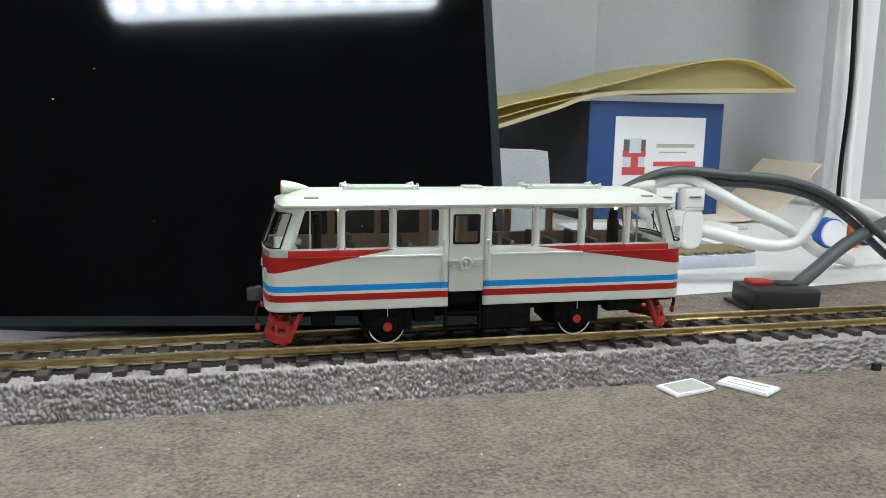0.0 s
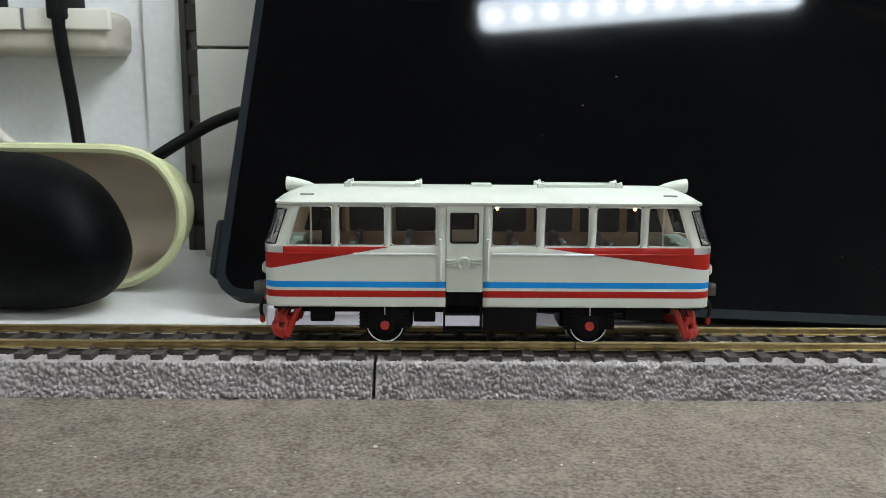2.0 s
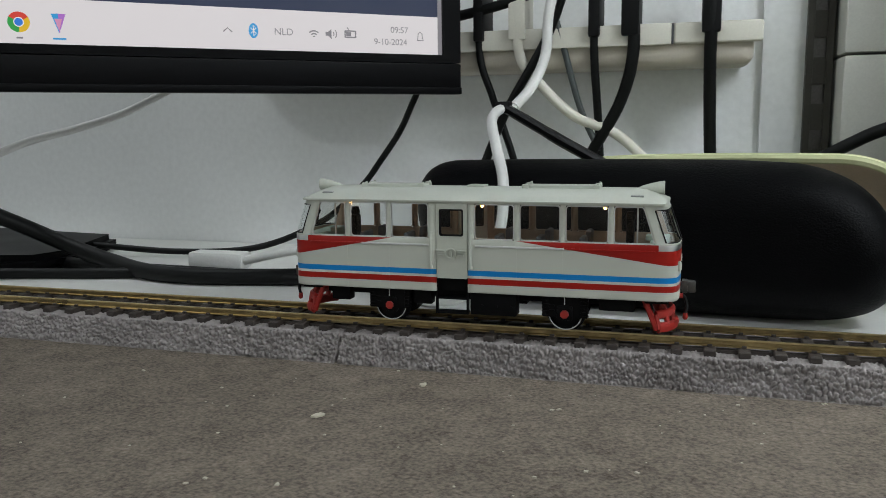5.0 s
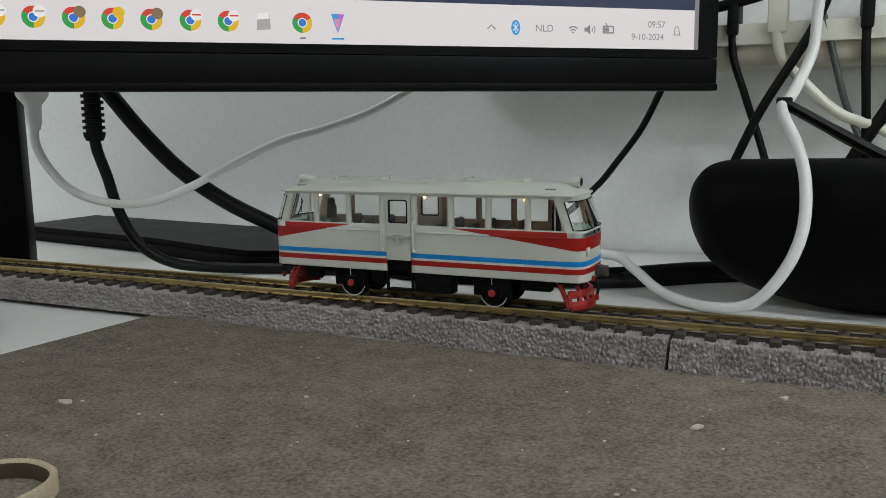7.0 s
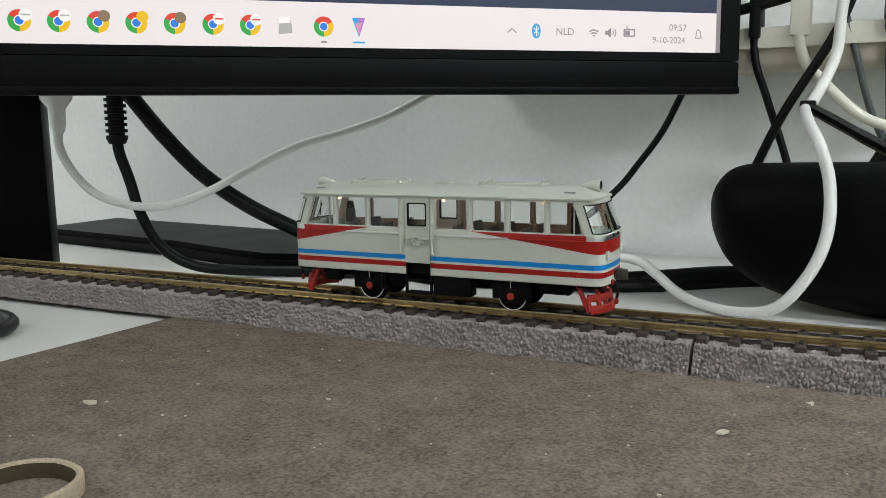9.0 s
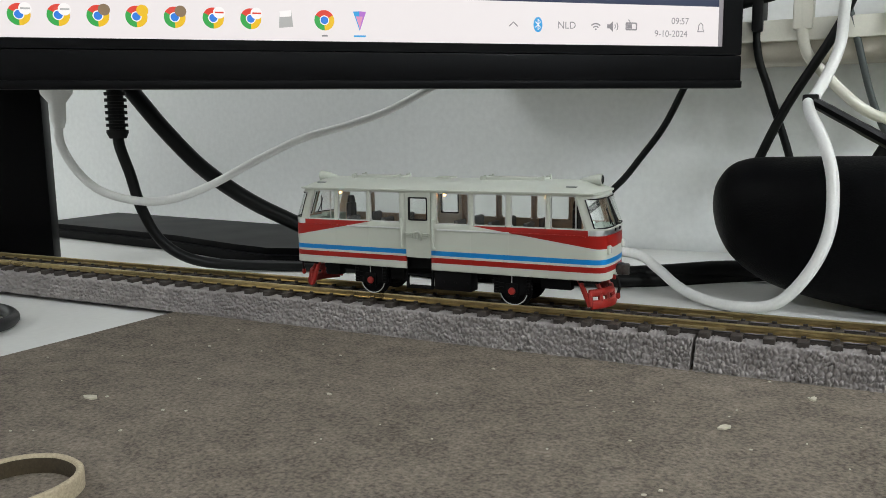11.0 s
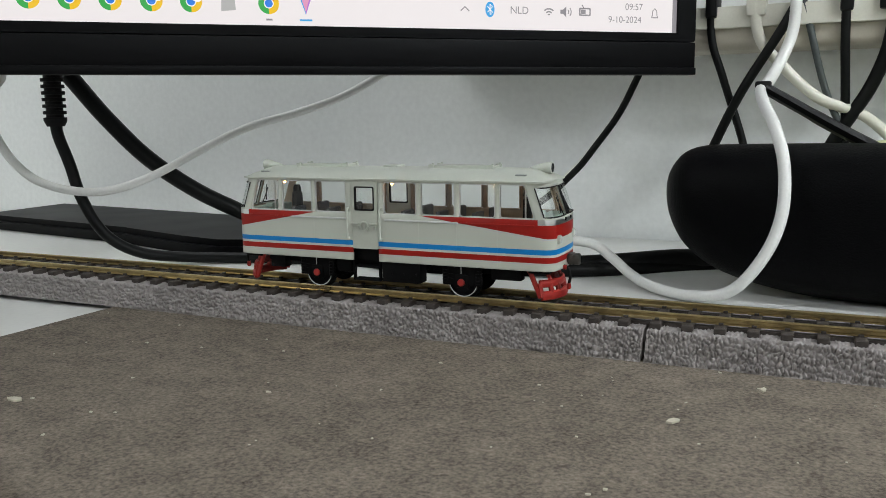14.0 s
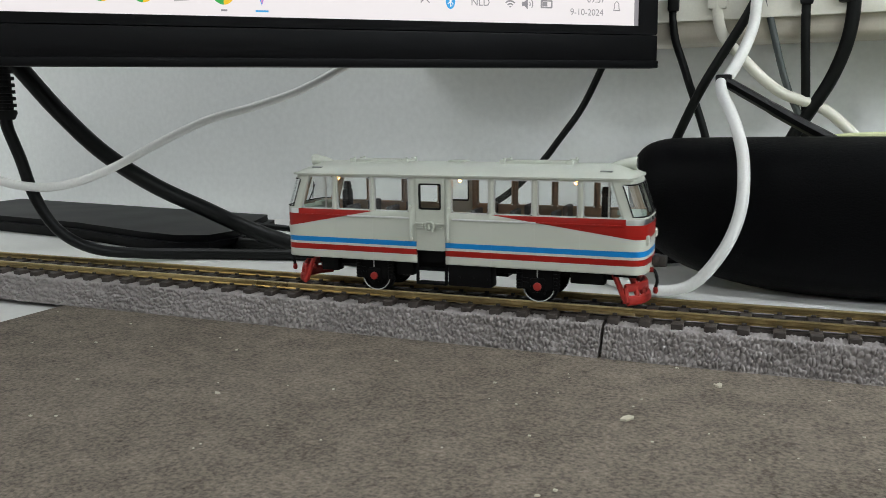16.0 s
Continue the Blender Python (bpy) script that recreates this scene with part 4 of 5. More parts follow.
    part("icon", ring_plate(bmesh.new(), rounded(-68.2, -61.6, 28.0, 32.0, 0.6), rounded(-67.5, -62.3, 28.7, 31.3, 0.4), 0.6, 0.7), M_SCRGREY, bar)
    part("icon_badge", B(-67.3, -64.5, 0.6, 0.7, 28.9, 31.1), M_SCRGREY, bar)
    part("icon_badge", tube(bmesh.new(), [(-66.6, 0.6, 33.4), (-65.6, 0.6, 32.0), (-67.4, 0.6, 31.4)], 0.3, 4, 0), M_SCRGREY, bar)
    bell = [(-26.2, 28.0), (-25.6, 29.0), (-25.4, 31.4), (-24.2, 32.6), (-23.0, 31.4), (-22.8, 29.0), (-22.2, 28.0)]
    part("icon", tube(bmesh.new(), [(a, 0.6, b) for a, b in bell] , 0.25, 4, 0, closed=True), M_SCRGREY, bar)
    lettering("NLD", 5.0, M_SCRGREY, bar, (-101.0, 0.6, 29.8))
    lettering("09:57", 4.7, M_SCRGREY, bar, (-36.6, 0.6, 33.0))
    lettering("9-10-2024", 4.7, M_SCRGREY, bar, (-41.8, 0.6, 26.5))
    # stand
    part("stand_column", B(-446, -374, 150, 172, -102.2, 120, 3), M_MONI, mo)
    part("stand_arm", B(-430, -390, 29.8, 152, 100, 118, 3), M_MONI, mo)
    inv = (Matrix.Translation((-409.4, 183.8, 86.5)) @ Matrix.Rotation(radians(41.6), 4, "Z")).inverted()
    bm = bmesh.new()
    prism(bm, [(-940, 150), (-769, 124), (-700, 104), (-668, 98), (-646, 104), (-640, 128), (-665, 200), (-940, 235)], DESK_Z, DESK_Z + 11, "xy", 4.0)
    bm.transform(inv)
    part("stand_base", bm, M_MONI, mo, "wide flat glossy black foot")
    # connectors under the panel
    def loc(x, y, z):
        return inv @ Vector((x, y, z))
    a = loc(-731, 12, 89)
    part("white_plug", turned(bmesh.new(), [(a.z - 20, 2.6), (a.z - 16, 3.8), (a.z - 7, 4.2), (a.z - 2, 8), (a.z + 6, 8.6)], "z", (a.x, a.y, 0), 16), M_WCABLE, mo)
    b = loc(-717, 38, 66)
    prof = [(b.z - 3, 4.4)]
    for k in range(7):
        prof += [(b.z + k * 3.4, 5.8), (b.z + k * 3.4 + 1.7, 5.8), (b.z + k * 3.4 + 1.8, 4.3), (b.z + k * 3.4 + 3.3, 4.3)]
    prof += [(b.z + 26, 8.5), (b.z + 44, 9)]
    part("strain_relief", turned(bmesh.new(), prof, "z", (b.x, b.y, 0), 18), M_RUBBER, mo, "ribbed black strain relief")


def blob(outline, y0, y1, power=0.5, layers=14):
    """A closed form whose xz outline swells and shrinks along y."""
    pts = [(v.x, v.z) for v in smooth_path([(a, 0, b) for a, b in outline + outline[:3]], 6)[6:-7]]
    cx, cz = sum(p[0] for p in pts) / len(pts), sum(p[1] for p in pts) / len(pts)
    bm = bmesh.new()
    loops = []
    for k in range(layers + 1):
        u = -math.cos(math.pi * k / layers)
        s = max(1 - u * u, 0) ** power * 0.999 + 0.001
        s = 0.30 + 0.70 * s
        loops.append([bm.verts.new((cx + (a - cx) * (1 - (1 - s) * 0.30), (y0 + y1) / 2 + (y1 - y0) / 2 * u, cz + (b - cz) * s)) for a, b in pts])
    n = len(pts)
    for a, b in zip(loops, loops[1:]):
        for i in range(n):
            bm.faces.new((a[i], a[(i + 1) % n], b[(i + 1) % n], b[i]))
    bm.faces.new(loops[0])
    bm.faces.new(loops[-1])
    bmesh.ops.recalc_face_normals(bm, faces=bm.faces)
    return bm


def build_cases():
    c = thing("black_case", 0, 0, DESK_Z, "long rounded black leather-look case lying on the desk", "case")
    out = [(-411, 29), (-408.5, 41), (-398, 49.5), (-372, 51.2), (-300, 51.8), (-250, 51.2), (-228, 48.5), (-211, 40), (-200.5, 26), (-196, 9.5), (-200.5, -4), (-213, -12), (-238, -15.2), (-300, -15.5), (-345, -15), (-380, -8.5), (-399, 2), (-408, 15)]
    bm = blob([(x, z - DESK_Z) for x, z in out], -28, 28, 0.42)
    for v in bm.verts:
        v.co.y *= 0.9
        v.co.y += 101 - (v.co.x + 305) * 0.12
        v.co.x -= 3.0 * max(0.0, (v.co.x + 300) / 100)
    part("shell", bm, M_CASE, c, smooth=1.5)
    g = thing("green_case", 0, 0, DESK_Z, "open pale green case half with a cream lining standing on edge", "case")
    out = [(-385, 30), (-365, 42), (-325, 47.6), (-285, 49), (-235, 49.3), (-213, 48), (-199, 41), (-191, 25), (-194, 6), (-208, -7), (-232, -13.5), (-300, -15), (-360, -13), (-382, 5)]
    pts = [(v.x + 4.5, (v.z - DESK_Z) * 1.02) for v in smooth_path([(a, 0, b) for a, b in out + out[:3]], 6)[6:-7]]
    cx, cz = -292.5, 35
    bm = bmesh.new()
    tube(bm, [(x, 122 - (x + 190) * 0.12, z + 0.4) for x, z in pts], 2.4, 8, 0, closed=True)
    part("rim", bm, M_GREEN, g, "pale green raised rim")
    for nm, mat, layers in (("outer_shell", M_GREEN, [(1.0, 118), (0.98, 134), (0.90, 152), (0.75, 159)]), ("lining", M_LINING, [(0.99, 117), (0.965, 132), (0.88, 149), (0.72, 156)])):
        bm = bmesh.new()
        loops = [[bm.verts.new((cx + (x - cx) * (1 - (1 - s) * 0.4), y + 4 - (x + 190) * 0.12, cz + (z - cz) * s)) for x, z in pts] for s, y in layers]
        for a, b in zip(loops, loops[1:]):
            for i in range(len(pts)):
                bm.faces.new((a[i], a[(i + 1) % len(pts)], b[(i + 1) % len(pts)], b[i]))
        bm.faces.new(loops[-1])
        part(nm, bm, mat, g, smooth=1.2)


def build_sockets():
    s = thing("power_strip", -420, 238, 102, "ivory power strip fixed to the wall with black plugs", "power strip")
    part("strip_body", B(-160, 170, -30, 13, -3, 21, 7, 4), M_STRIPSHADE, s, "lower body of the strip, its beige darkened as shade")
    part("strip_front", B(-158, 126, -34, -29, 8.5, 20.2, 1), M_STRIP, s)
    part("end_cap", B(127.4, 174, -33.6, -29, 8.5, 20.2, 2, 3), M_STRIP, s)
    part("seam", B(126.2, 127.2, -33.0, -20, 8.8, 19.9), M_INK, s)
    for x, r in ((17, 3.0), (40, 5.0), (84, 3.2), (104, 5.0), (147, 5.0)):
        part("plug", B(x - r, x + r, -38, -10, 14, 50, 1.5), M_STRIP if x == 40 else M_RUBBER, s)
    prof = []
    for k in range(5):
        prof += [(22 + k * 4, 4.6), (24 + k * 4, 4.6), (24.2 + k * 4, 3.4), (25.8 + k * 4, 3.4)]
    part("strain_relief", turned(bmesh.new(), prof, "z", (147, -34, 0), 14), M_RUBBER, s)


def build_cables():
    cable("white_screen_cable", [(-731, 12, 74), (-731, 12, 61), (-726, 17, 46), (-717, 24, 35), (-704, 36, 29), (-691, 48, 29), (-675, 62, 36), (-656, 79, 49), (-636, 96, 61), (-617, 113, 68), (-597, 131, 77), (-575, 150, 92)], 2.3, M_WCABLE, "white cable hanging in a bow under the monitor")
    cable("black_power_cable", [(-717, 38, 66), (-716, 38, 58), (-713, 41, 43), (-709, 44, 23), (-702, 51, 4), (-690, 62, -7), (-672, 76, -11), (-640, 92, -12.4), (-590, 104, -12.4), (-540, 122, -12.4)], 3.0, M_CABLE, "black power cable hanging from the monitor")
    cable("thick_black_cable", [(-730, 46, 104), (-722, 54, 90), (-709, 65, 67), (-694, 79, 44), (-675, 95, 25), (-655, 113, 10), (-632, 120, -1), (-603, 117, -8), (-570, 106, -11), (-535, 100, -11), (-482, 110, -11), (-440, 124, -9), (-405, 146, -8), (-360, 166, -10), (-320, 172, -10)], 4.6, M_CABLE, "thick black cable sagging down to the desk")
    cable("black_desk_cable", [(-690, 140, -12), (-640, 126, -12), (-585, 116, -11.8), (-540, 112, -11.6), (-478, 108, -11.5), (-440, 120, -11.6), (-400, 150, -11.6), (-350, 176, -11.6), (-320, 182, -11.6)], 3.6, M_CABLE, "black cable lying along the desk")
    cable("thin_black_cable", [(-432, 208, 110), (-442, 200, 85), (-452, 200, 65), (-465, 200, 47), (-479, 200, 30), (-505, 196, 8), (-548, 190, -9), (-600, 180, -12), (-660, 170, -8)], 2.0, M_CABLE, "thin black cable hanging behind the monitor")
    cable("white_upper_cable", [(-351, 200, 162), (-359, 190, 132), (-361, 188, 106), (-367, 178, 88), (-372, 154, 76.5)], 2.9, M_WCABLE, "thick white cable coming down to a cable tie")
    cable("white_loop_cable", [(-372, 152, 76), (-372.5, 124, 75), (-370, 96, 69.5), (-364, 79, 58), (-360, 75, 43), (-360, 70, 24), (-366, 68, 7), (-378, 70, -8), (-394, 76, -12.4), (-411, 88, -12.6), (-424, 100, -10), (-436, 108, -3), (-448, 110, 3), (-480, 112, 3), (-516, 118, -5)], 2.45, M_WCABLE, "thick white cable looping down before the black case")
    ob = thing("white_connector", -532, 120, -9.5, "white cable connector lying behind the track", "connector")
    part("shell", B(-17, 17, -6, 6, 0, 9, 2), M_WCABLE, ob)
    ob = thing("cable_tie", -349, 130, 48, "black plastic cable tie holding a bundle", "cable tie")
    part("band", tube(bmesh.new(), [(-22, -2, 28), (-12, 0, 22), (8, 3, 10), (26, 6, 0)], [4.2, 4.4, 4.8, 4.8], 8, 6, flat=0.6), M_RUBBER, ob)
    part("head", B(-26, -19, -5, 3, 25, 31, 1), M_RUBBER, ob)
    for nm, pts, r, mat, lab in (
        ("black_plug_cable", [(-403, 205, 150), (-403, 205, 109), (-396, 208, 84), (-384, 212, 47), (-376, 216, 10)], 2.2, M_CABLE, "black cable hanging from the power strip"),
        ("heavy_plug_cable", [(-316, 205, 150), (-314, 204, 109), (-321, 208, 80), (-337, 212, 51), (-352, 216, 20)], 3.5, M_CABLE, "heavy black cable hanging from the power strip"),
        ("straight_plug_cable", [(-336, 205, 150), (-336, 205, 109), (-334, 210, 75), (-332, 214, 40)], 2.4, M_CABLE, "straight dark cable hanging from the power strip"),
        ("end_plug_cable", [(-273, 203, 150), (-273, 203, 122), (-273, 206, 101), (-272, 212, 70), (-270, 216, 30)], 3.5, M_CABLE, "black cable hanging from the last socket"),
        ("braided_cable", [(-362, 206, 140), (-354, 206, 113), (-344, 209, 77), (-333, 212, 52)], 1.9, M_GREYCABLE, "thin braided grey cable"),
        ("ivory_plug_cable", [(-381, 203, 150), (-379, 203, 109), (-367, 205, 91), (-347, 208, 72), (-324, 212, 62), (-305, 216, 45)], 3.0, M_STRIP, "ivory cable bending away from the power strip"),
        ("crossing_cable", [(-350, 200, 150), (-362, 200, 117), (-386, 200, 75), (-402, 204, 40)], 2.6, M_CABLE, "black cable crossing behind the white loop"),
        ("upper_cable", [(-470, 205, 126), (-417, 203, 131), (-371, 203, 142), (-340, 206, 160)], 3.0, M_CABLE, "black cable running along the sockets"),
        ("tablet_cable", [(-240, 210, 34), (-217, 200, 47), (-203, 198, 55), (-187, 194, 63), (-165, 186, 69), (-120, 170, 72)], 3.4, M_CABLE, "black cable running up behind the tablet"),
    ):
        cable(nm, pts, r, mat, lab)


def sheet(profile, y0, y1, th):
    """A bent sheet: an xz profile carried along y."""
    p = smooth_path([(a, 0, b) for a, b in profile], 5)
    bm = bmesh.new()
    rows = [[bm.verts.new((v.x, y, v.z + dz)) for v in p] for y, dz in ((y0, 0), (y1, 0), (y1, th), (y0, th))]
    for a, b in zip(rows, rows[1:] + rows[:1]):
        for i in range(len(p) - 1):
            bm.faces.new((a[i], a[i + 1], b[i + 1], b[i]))
    bm.faces.new([r[0] for r in rows])
    bm.faces.new([r[-1] for r in reversed(rows)])
    bmesh.ops.recalc_face_normals(bm, faces=bm.faces)
    return bm


def build_corner():
    bx = thing("blue_box", 333, 360, DESK_Z, "blue cardboard model box with a white label on its end", "box", rz=6.6)
    part("end_panel", B(0, 130, 0, 1.5, 0, 96.5, 0.5), M_BLUE, bx)
    part("carton", B(0.6, 129.4, 1.6, 175, 0, 96.0, 0.5), M_DKBOX, bx, "dark box sides")
    lab = part("label", B(24, 112, -0.5, -0.1, 22, 84.5), M_PAPER, bx, "white paper label with a small train picture")
    pic = [(32, 54, 37, 43.5, M_INKRED), (33, 53, 43.5, 52, M_PALEBLUE), (32, 54, 52, 56.5, M_INKRED), (40, 47, 43, 55, M_INKRED), (32.5, 53.5, 56.5, 66, M_INK), (38, 49, 55, 67, M_PALEBLUE)]
    for k, (a, b, c, d, m) in enumerate(pic):
        part("picture_patch", B(a, b, -0.62 - 0.06 * k, -0.5, c, d), m, lab)
    for x0, x1, z0, z1, m in ((64, 102, 59.5, 62.5, M_GREYCARD), (67, 95, 55, 56.2, M_GREYCARD), (62, 104, 44, 48, M_INKRED)):
        part("text_bar", B(x0, x1, -0.62, -0.5, z0, z1), m, lab)
    ev = thing("paper_folder", 0, 0, DESK_Z + 96.5, "yellow manila folder with loose cream sheets sagging over a blue box", "folder")
    dz = -DESK_Z - 96.5
    part("lower_sheet", sheet([(235, 52 + dz), (262, 60 + dz), (300, 72 + dz), (335, 83.4 + dz), (400, 88 + dz), (470, 90 + dz), (513, 91.5 + dz)], 352, 500, 3.2), M_ENV2, ev, "cream sheet")
    part("upper_sheet", sheet([(235, 66 + dz), (262, 75 + dz), (310, 85.5 + dz), (350, 94 + dz), (410, 110 + dz), (458, 116 + dz), (488, 109 + dz), (513, 95 + dz)], 352, 500, 1.3), M_ENV, ev, "yellow arched cover")
    part("middle_sheet", sheet([(235, 60 + dz), (300, 78 + dz), (345, 87 + dz), (430, 92 + dz), (512, 94.8 + dz)], 354, 498, 0.7), M_ENV, ev)
    rise = [(300, 74), (335, 89), (350, 93.5), (410, 109.5), (458, 115.5), (488, 108.5), (511, 96)]
    part("pocket_back", prism(bmesh.new(), [(x, z + dz) for x, z in rise] + [(511, 93 + dz), (400, 90 + dz), (335, 85 + dz)], 364, 365.5, "xz"), M_ENV, ev, "shaded yellow inside of the folder")
    gf = thing("grey_foam_block", 258, 312, DESK_Z, "light grey foam block standing on the desk", "foam block")
    part("foam", prism(bmesh.new(), [(-22, 0), (24, 0), (17, 59), (-22, 60)], -14, 16, "xz", 1.0), M_GREYFOAM, gf)
    for cx in (265.5, 281.5):
        cl = thing("cable_clip", cx, 117, 4, "white plastic cable clip with a rounded end", "cable clip", group="white cable clips")
        bm = box(bmesh.new(), -5.6, 5.6, -4, 4, 19.5, 31, 1.4)
        prism(bm, rounded(-6.2, 6.2, 0, 21.5, 6.0, 6), -3.4, 3.4, "xz", 0.8)
        if cx < 270:
            box(bm, 4, 12, -2.5, 2.5, 12, 20, 0.8)
        part("clip_body", bm, M_WCABLE, cl)
        part("slot", B(-3.2, 3.2, -4.4, -3.8, 26.2, 27.0, 0.2, 1), M_INK, cl)
        part("hinge_line", B(-5.0, 5.0, -4.2, -3.8, 21.4, 21.8), M_GREYCARD, cl)
    tray = thing("foam_tray", 250, 155, DESK_Z, "pale blue foam tray holding two brown strips on the desk", "tray", rz=4)
    part("tray_base", B(-62, 104, 0, 100, 0, 7.4, 0.6), M_TRAY, tray)
    part("tray_floor", B(-60, 102, 2, 98, 7.3, 7.7), M_TRAYTOP, tray, "grey tray floor")
    for y0, y1, x1 in ((3, 27, 106), (52, 94, 100)):
        bm = box(bmesh.new(), -58, x1, y0, y1, 7.6, 9.2, 0.3, 1)
        for k in range(int((x1 + 56) / 7.5)):
            box(bm, -56 + k * 7.5, -52.4 + k * 7.5, y0 - 2.2, y0 + 0.3, 7.6, 9.0)
        part("toothed_strip", bm, M_STRIPWOOD, tray, "olive brown toothed strip")
    part("clip_hole", B(41, 46, -0.3, 0.2, 2, 6), M_BLACK, tray)
    wb = thing("white_bar", 330, 280, DESK_Z, "long white plastic bar lying behind a foam tray", "bar")
    part("bar", B(-48, 80, -16, 16, 0, 8, 1.0), M_PAPER, wb)
    bc = thing("beige_card", 352, 327, DESK_Z, "flat beige card lying on the desk", "card")
    part("sheet", B(-66, 90, -28, 28, 0.1, 2.0, 0.3, 1), M_CRUMB, bc)
    for nm, pts, r, mat, lab in (
        ("upper_white_cable", [(258, 122, 34), (268, 121, 38.5), (281, 120, 39.5), (297, 118, 32), (314, 117, 23.5), (335, 117, 15), (352, 122, 7), (378, 138, -4), (410, 152, -12)], 3.3, M_WCABLE, "white cable bowing down to the desk"),
        ("lower_white_cable", [(245, 121, 33.5), (249, 121, 31), (257, 121, 23), (270, 121, 18), (290, 118, 13), (308, 117, 8.5), (325, 117, 5), (342, 117, 5.5), (351, 117, 13), (360, 119, 24), (374, 126, 26), (400, 136, 20), (450, 150, 4), (500, 165, -12)], 3.3, M_WCABLE, "white cable curling up from the desk"),
        ("upper_black_cable", [(130, 205, -8), (160, 185, 16), (195, 145, 24), (227, 117, 26.5), (241, 116, 33), (259, 116, 41), (274, 116, 43.5), (296, 116, 42), (338, 114, 38), (367, 110, 26), (395, 106, 6), (425, 100, -12.5)], 2.3, M_GREYCABLE, "dark grey cable arching over white cables"),
        ("second_black_cable", [(262, 121, 40), (280, 121, 41), (300, 119, 37.5), (322, 118, 36), (349, 116, 31), (370, 113, 20), (396, 110, -1), (415, 106, -12.5)], 2.2, M_GREYCABLE, "dark grey cable beside another"),
        ("looped_black_cable", [(256, 120, 29), (247, 119, 29), (240, 118, 24), (241, 117, 17), (249, 116, 12), (261, 116, 5.5), (270, 117, 2.8), (277, 119, 5)], 1.6, M_CABLE, "short black cable loop with a red tip"),
        ("hanging_black_cable", [(622, 430, 300), (620, 420, 180), (624, 420, 100), (624, 422, 33), (626, 424, 0), (630, 426, -12)], 2.2, M_CABLE, "dark cable hanging down a white post"),
        ("hanging_white_cable", [(633, 428, 300), (631, 424, 180), (634, 424, 90), (634, 424, 10), (636, 422, -10)], 4.0, M_WCABLE, "white cable hanging down a post"),
    ):
        cable(nm, pts, r, mat, lab)
    po = thing("white_post", 598, 450, DESK_Z, "white square post rising from the desk", "post")
    part("shaft", B(20, 66, -12, 4, 0, 600, 1.5), M_PAPER, po)
    sw = thing("track_switch", 294, 62, DESK_Z + 2.0, "small black control box with a red button on the mat", "switch", rz=-8)
    part("body", B(-14, 17, -8, 14, 0, 9.5, 1.4), M_BLACK, sw)
    part("base_plate", B(-17, 15, -6, 15, -0.1, 1.6, 0.5), M_BLACK, sw)
    part("red_button", B(-10, 0, 2, 11, 9.4, 11.4, 0.6), M_RED, sw)
    part("black_button", B(2, 12, 2, 11, 9.4, 10.2, 0.4), M_BLACK, sw)
    cable("switch_cable", [(308, 70, -8), (330, 84, -3), (362, 100, 8), (400, 120, 14), (450, 140, 22)], 3.4, M_GREYCABLE, "grey cable leaving a control box")
    cr = thing("crumpled_paper", 500, 372, DESK_Z, "bent white paper leaning on the wall", "paper")
    part("leaf", sheet([(-70, 1), (-30, 3), (0, 16), (18, 36), (30, 48)], -40, 40, 1.0), M_LINING, cr)
    for x, y, m, nm in ((448, 218, M_BLUEPL, "blue and white plastic reel"), (486, 226, M_BLUEPL, "blue plastic reel")):
        rl = thing("cable_reel", x, y, DESK_Z + 10, nm + " on the desk", "reel")
        bm = bmesh.new()
        ring = [(math.cos(a), math.sin(a)) for a in np.linspace(0, 2 * math.pi, 25)[:-1]]
        ring_plate(bm, [(10 * c, 10 * d) for c, d in ring], [(6 * c, 6 * d) for c, d in ring], -4, 4)
        part("flange", bm, m, rl)
        part("spool", turned(bmesh.new(), [(-5.5, 8), (-5.4, 9), (6, 9)], "y", (0, 0, 0), 20), M_PAPER, rl)
    oc = thing("orange_cap", 466, 216, DESK_Z, "small orange plastic cap", "cap")
    part("cap", turned(bmesh.new(), [(0, 4), (17, 4), (19, 3)], "z", (0, 0, 0), 14), M_ORANGE, oc)


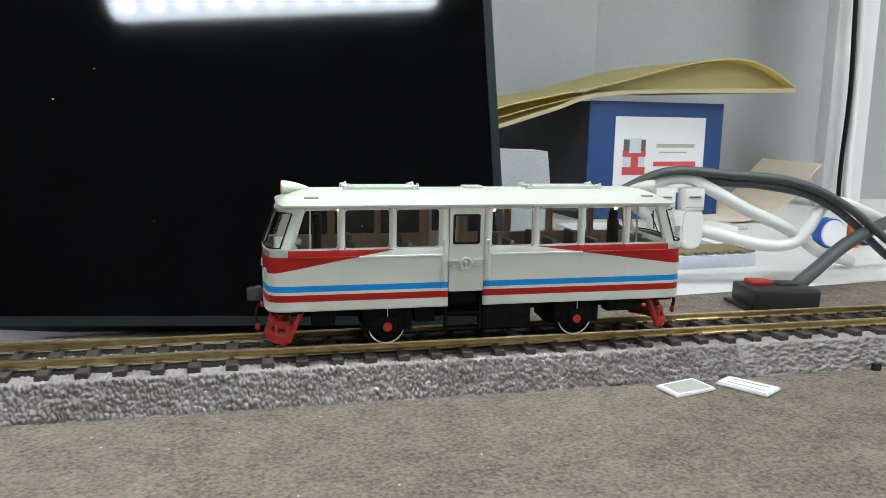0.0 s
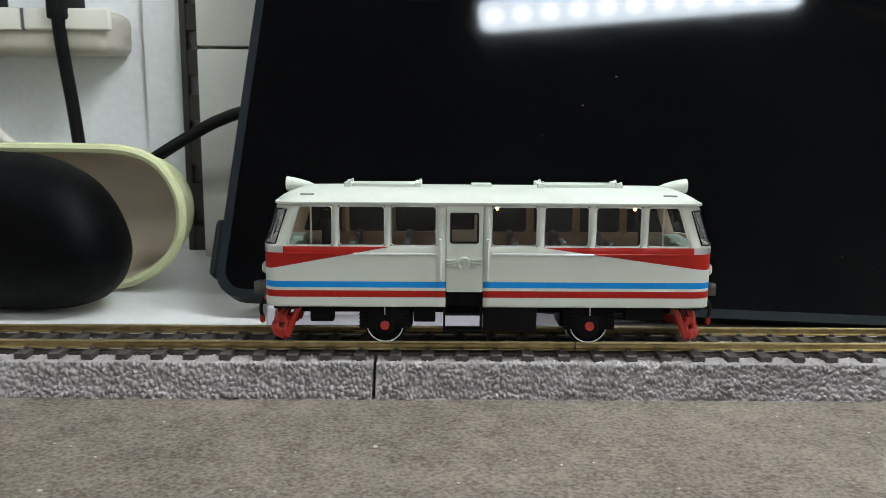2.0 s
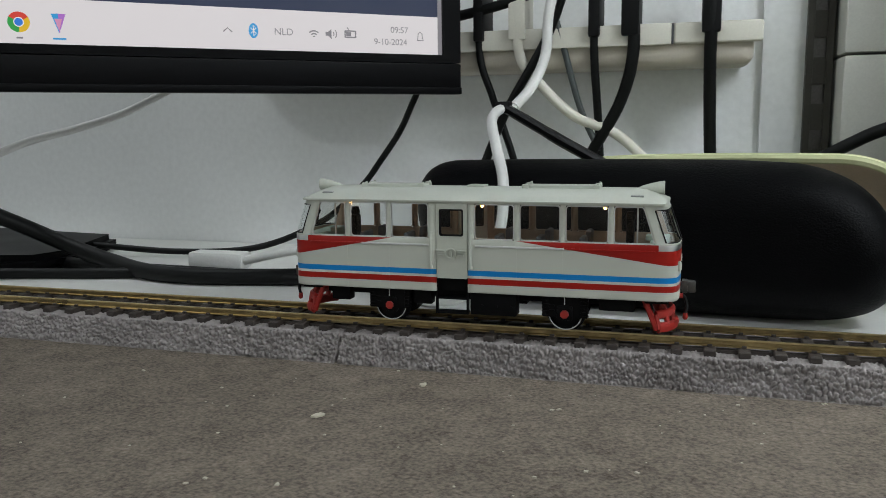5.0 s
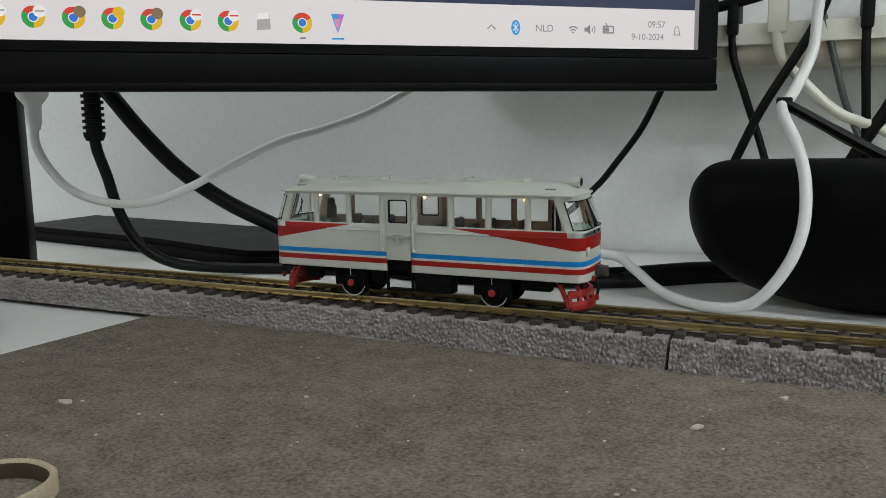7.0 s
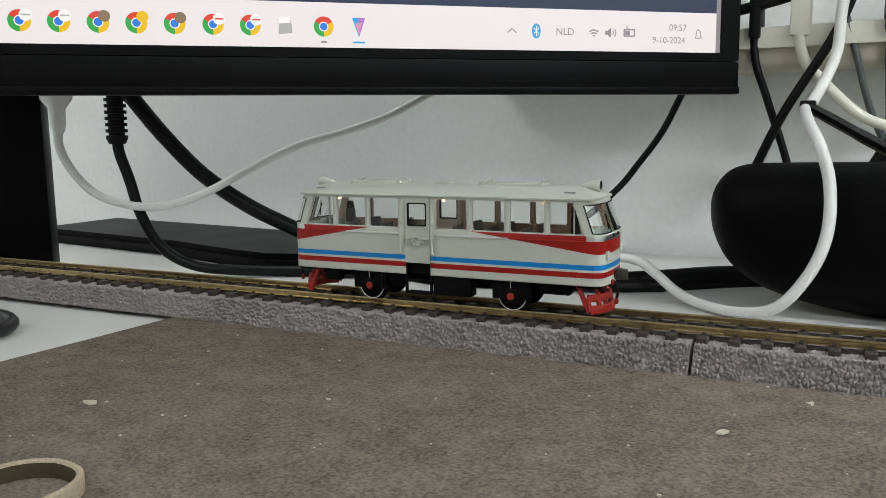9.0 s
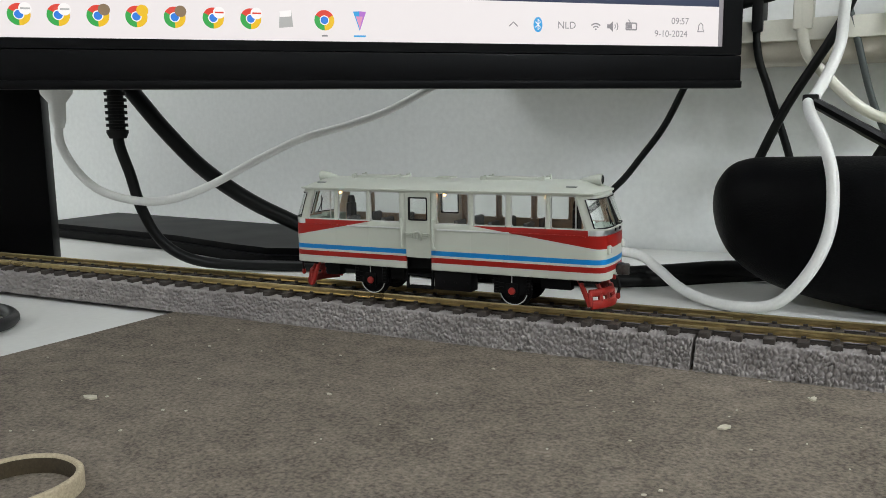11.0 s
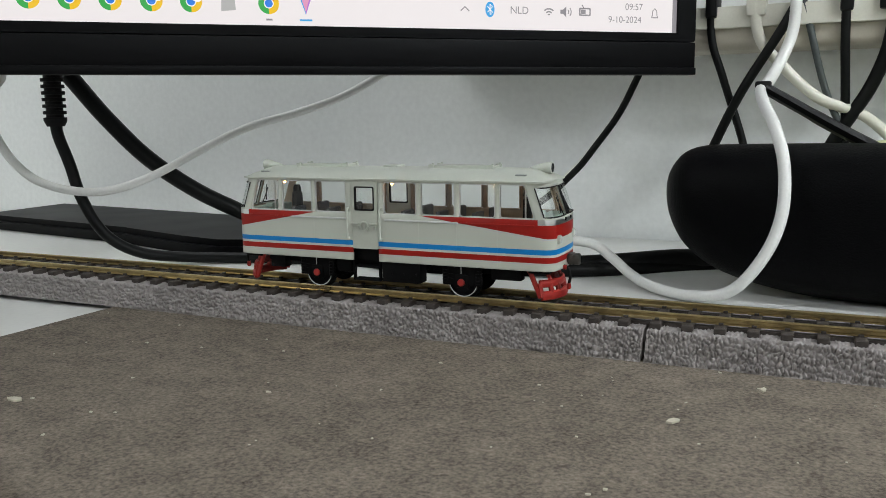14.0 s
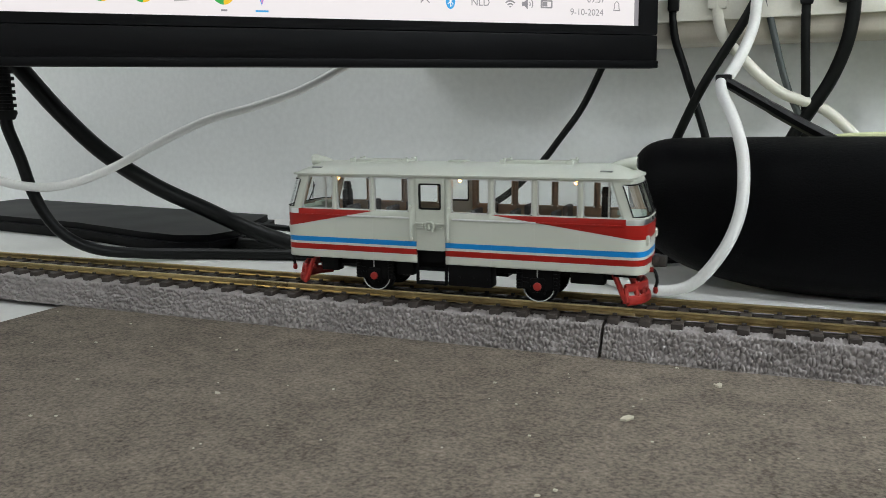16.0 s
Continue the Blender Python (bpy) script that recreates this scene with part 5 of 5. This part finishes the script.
def build_small():
    a = thing("grey_tile_card", 195.5, -30, MAT_Z, "small grey tile with a white rim lying on the mat", "card")
    for nm, pts, z0, z1, m in (("rim", [(187, -27.5), (202, -23.2), (204.4, -33), (188.8, -37.4)], 0.1, 1.2, M_PAPER), ("face", [(189, -28.2), (201, -24.8), (202.8, -32.6), (190.2, -35.8)], 1.15, 1.32, M_GREYCARD)):
        part(nm, prism(bmesh.new(), [(x - 195.5, y + 30) for x, y in pts], z0, z1, "xy", 0.25 if nm == "rim" else 0), m, a)
    b = thing("white_name_card", 216, -33, MAT_Z, "small white plastic card with fine grooves on the mat", "card")
    part("plate", prism(bmesh.new(), [(x - 216, y + 33) for x, y in ((207.6, -28), (215, -23.8), (224.6, -37), (216.4, -42))], 0.1, 1.3, "xy", 0.3), M_PAPER, b)
    for k in (-1, 1):
        part("groove", B(-6, 6, -0.35, 0.35, 1.28, 1.4, m=Matrix.Translation((k * 1.6, k * 1.1, 0)) @ Matrix.Rotation(radians(-56), 4, "Z")), M_GREYCARD, b)
    st = thing("black_crumb", 271, -24.6, MAT_Z, "tiny black plastic scrap by the ballast", "scrap")
    part("chip", B(-1.3, 1.3, -1, 1, 0, 2.6, 0.3), M_BLACK, st)
    rnd = random.Random(5)
    chips = [(-381.2, -71.6, 4.4), (-360.7, -37.8, 3.6), (-559.3, -123, 5.0), (-493.9, -90.8, 2.2), (-464, -77, 1.4), (-542, -95, 1.4), (-380, -56, 1.0), (-529, -139, 1.6),
             (-316, -49, 1.6), (-371, -115, 1.8), (-458, -47, 1.8), (-373.7, -25.5, 1.6), (-191, -50.9, 1.6), (-318, -50, 1.5), (-250, -94, 1.5), (-276, -43, 1.3),
             (-242.2, -24.5, 1.6), (-292, -87, 1.6), (-362, -37, 1.2), (-265, -26, 1.4), (-392, -120, 1.6), (-243, -25, 1.2)]
    for x, y, s in chips:
        ob = thing("wood_chip" if s > 3 else "crumb", x, y, MAT_Z, "pale splinter of wood lying on the mat" if s > 3 else "tiny pale crumb lying on the mat", "crumb", rz=rnd.uniform(0, 360), group="crumbs on the mat")
        pts = [(s * 0.55 * math.cos(k * 1.047) * rnd.uniform(0.6, 1.1), s * 0.32 * math.sin(k * 1.047) * rnd.uniform(0.6, 1.2)) for k in range(6)]
        part("piece", prism(bmesh.new(), pts, 0, min(0.6, s * 0.2), "xy", 0.08), M_CRUMB, ob, smooth=0)
    dust = bmesh.new()
    for k in range(150):
        x, y, d = rnd.uniform(-620, 120), rnd.uniform(-170, -30), rnd.choice((0.18, 0.22, 0.28, 0.4))
        box(dust, x - d * rnd.uniform(0.6, 1.6), x + d, y - d, y + d * rnd.uniform(0.5, 1.2), 0, d * 0.8)
    specks = thing("mat_dust", 0, 0, MAT_Z, "scattered tiny pale dust specks on the mat", "dust", kind="stuff")
    part("specks", dust, M_CRUMB, specks, smooth=0)
    lp = thing("beige_cord_loop", -517.5, -178.5, MAT_Z, "beige woven strap with a dark inner face looped on the mat", "strap")
    arc = smooth_path([(-26, -26, 0), (-16, -2, 0), (-12, 9, 0), (-4, 14, 0), (6, 12, 0), (11, 4, 0), (10, -8, 0), (2, -22, 0)], 6)
    for nm, off, th, top, m in (("outer_weave", 0.0, 1.7, 4.4, M_BEIGE), ("inner_face", -0.9, 0.5, 3.7, M_DARKBROWN)):
        bm, rings = bmesh.new(), []
        for i, p in enumerate(arc):
            t = (arc[min(i + 1, len(arc) - 1)] - arc[max(i - 1, 0)]).normalized()
            w = Vector((-t.y, t.x, 0))
            c = p + w * off
            rings.append([bm.verts.new(c + w * dx + Vector((0, 0, z))) for dx, z in ((-th / 2, 0), (-th / 2, top - 0.5), (-th / 5, top), (th / 5, top), (th / 2, top - 0.5), (th / 2, 0))])
        for u, v in zip(rings, rings[1:]):
            for k in range(6):
                bm.faces.new((u[k], u[(k + 1) % 6], v[(k + 1) % 6], v[k]))
        bm.faces.new(rings[0])
        bm.faces.new(rings[-1])
        bmesh.ops.recalc_face_normals(bm, faces=bm.faces)
        part(nm, bm, m, lp, smooth=1.0)
    dl = thing("dark_cable_ring", -705, -80, DESK_Z, "dark braided cable coiled on the white desk", "cable")
    part("coil", tube(bmesh.new(), [(30 * math.cos(a) * 1.25, 26 * math.sin(a), 3.2) for a in np.linspace(0, 2 * math.pi, 17)[:-1]], 2.8, 10, 3, closed=True), M_BLACK, dl, smooth=1.2)


# ---- how the railcar runs ----
RUN = [
    (0, 135.3), (0.5, 89), (1, 38.5), (1.5, -6.2), (2, -54.6), (2.5, -105.2), (3, -154.3), (3.5, -200.9),
    (4, -250.8), (4.5, -300.1), (5, -350.7), (5.2, -370.8), (5.4, -390.6), (5.7, -418.9), (6, -444.4), (6.3, -466),
    (6.6, -482.4), (6.9, -492.6), (7.15, -495.4), (15.4, -495.4), (15.5, -493.9), (15.6, -488.9), (15.7, -482.3), (15.8, -472.3),
    (15.9, -462.3), (16, -451.8),
]


def tx_at(t):
    """The railcar's place along the track in millimetres."""
    for (t0, x0), (t1, x1) in zip(RUN, RUN[1:]):
        if t0 <= t <= t1:
            return x0 + (x1 - x0) * (t - t0) / (t1 - t0)
    return RUN[-1][1]


build_room()
build_desk()
build_tablet()
build_lamp()
build_monitor()
build_cases()
build_sockets()
build_cables()
build_corner()
build_small()
railcar, wheelsets = build_railcar()
build_track()
build_bed()


def motions():
    walk(railcar, [(t, pose(x * MM, 0, 0)) for t, x in RUN])
    for ws, x in zip(wheelsets, (-30.6, 30.6)):
        rows = []
        for k in range(0, 241):
            t = k / 15
            turn = -math.degrees((RUN[0][1] - tx_at(t)) / 5.75)
            rows.append((t, pose(x * MM, 0, 5.75 * MM, 0, turn, 0)))
        walk(ws, rows)


motions()
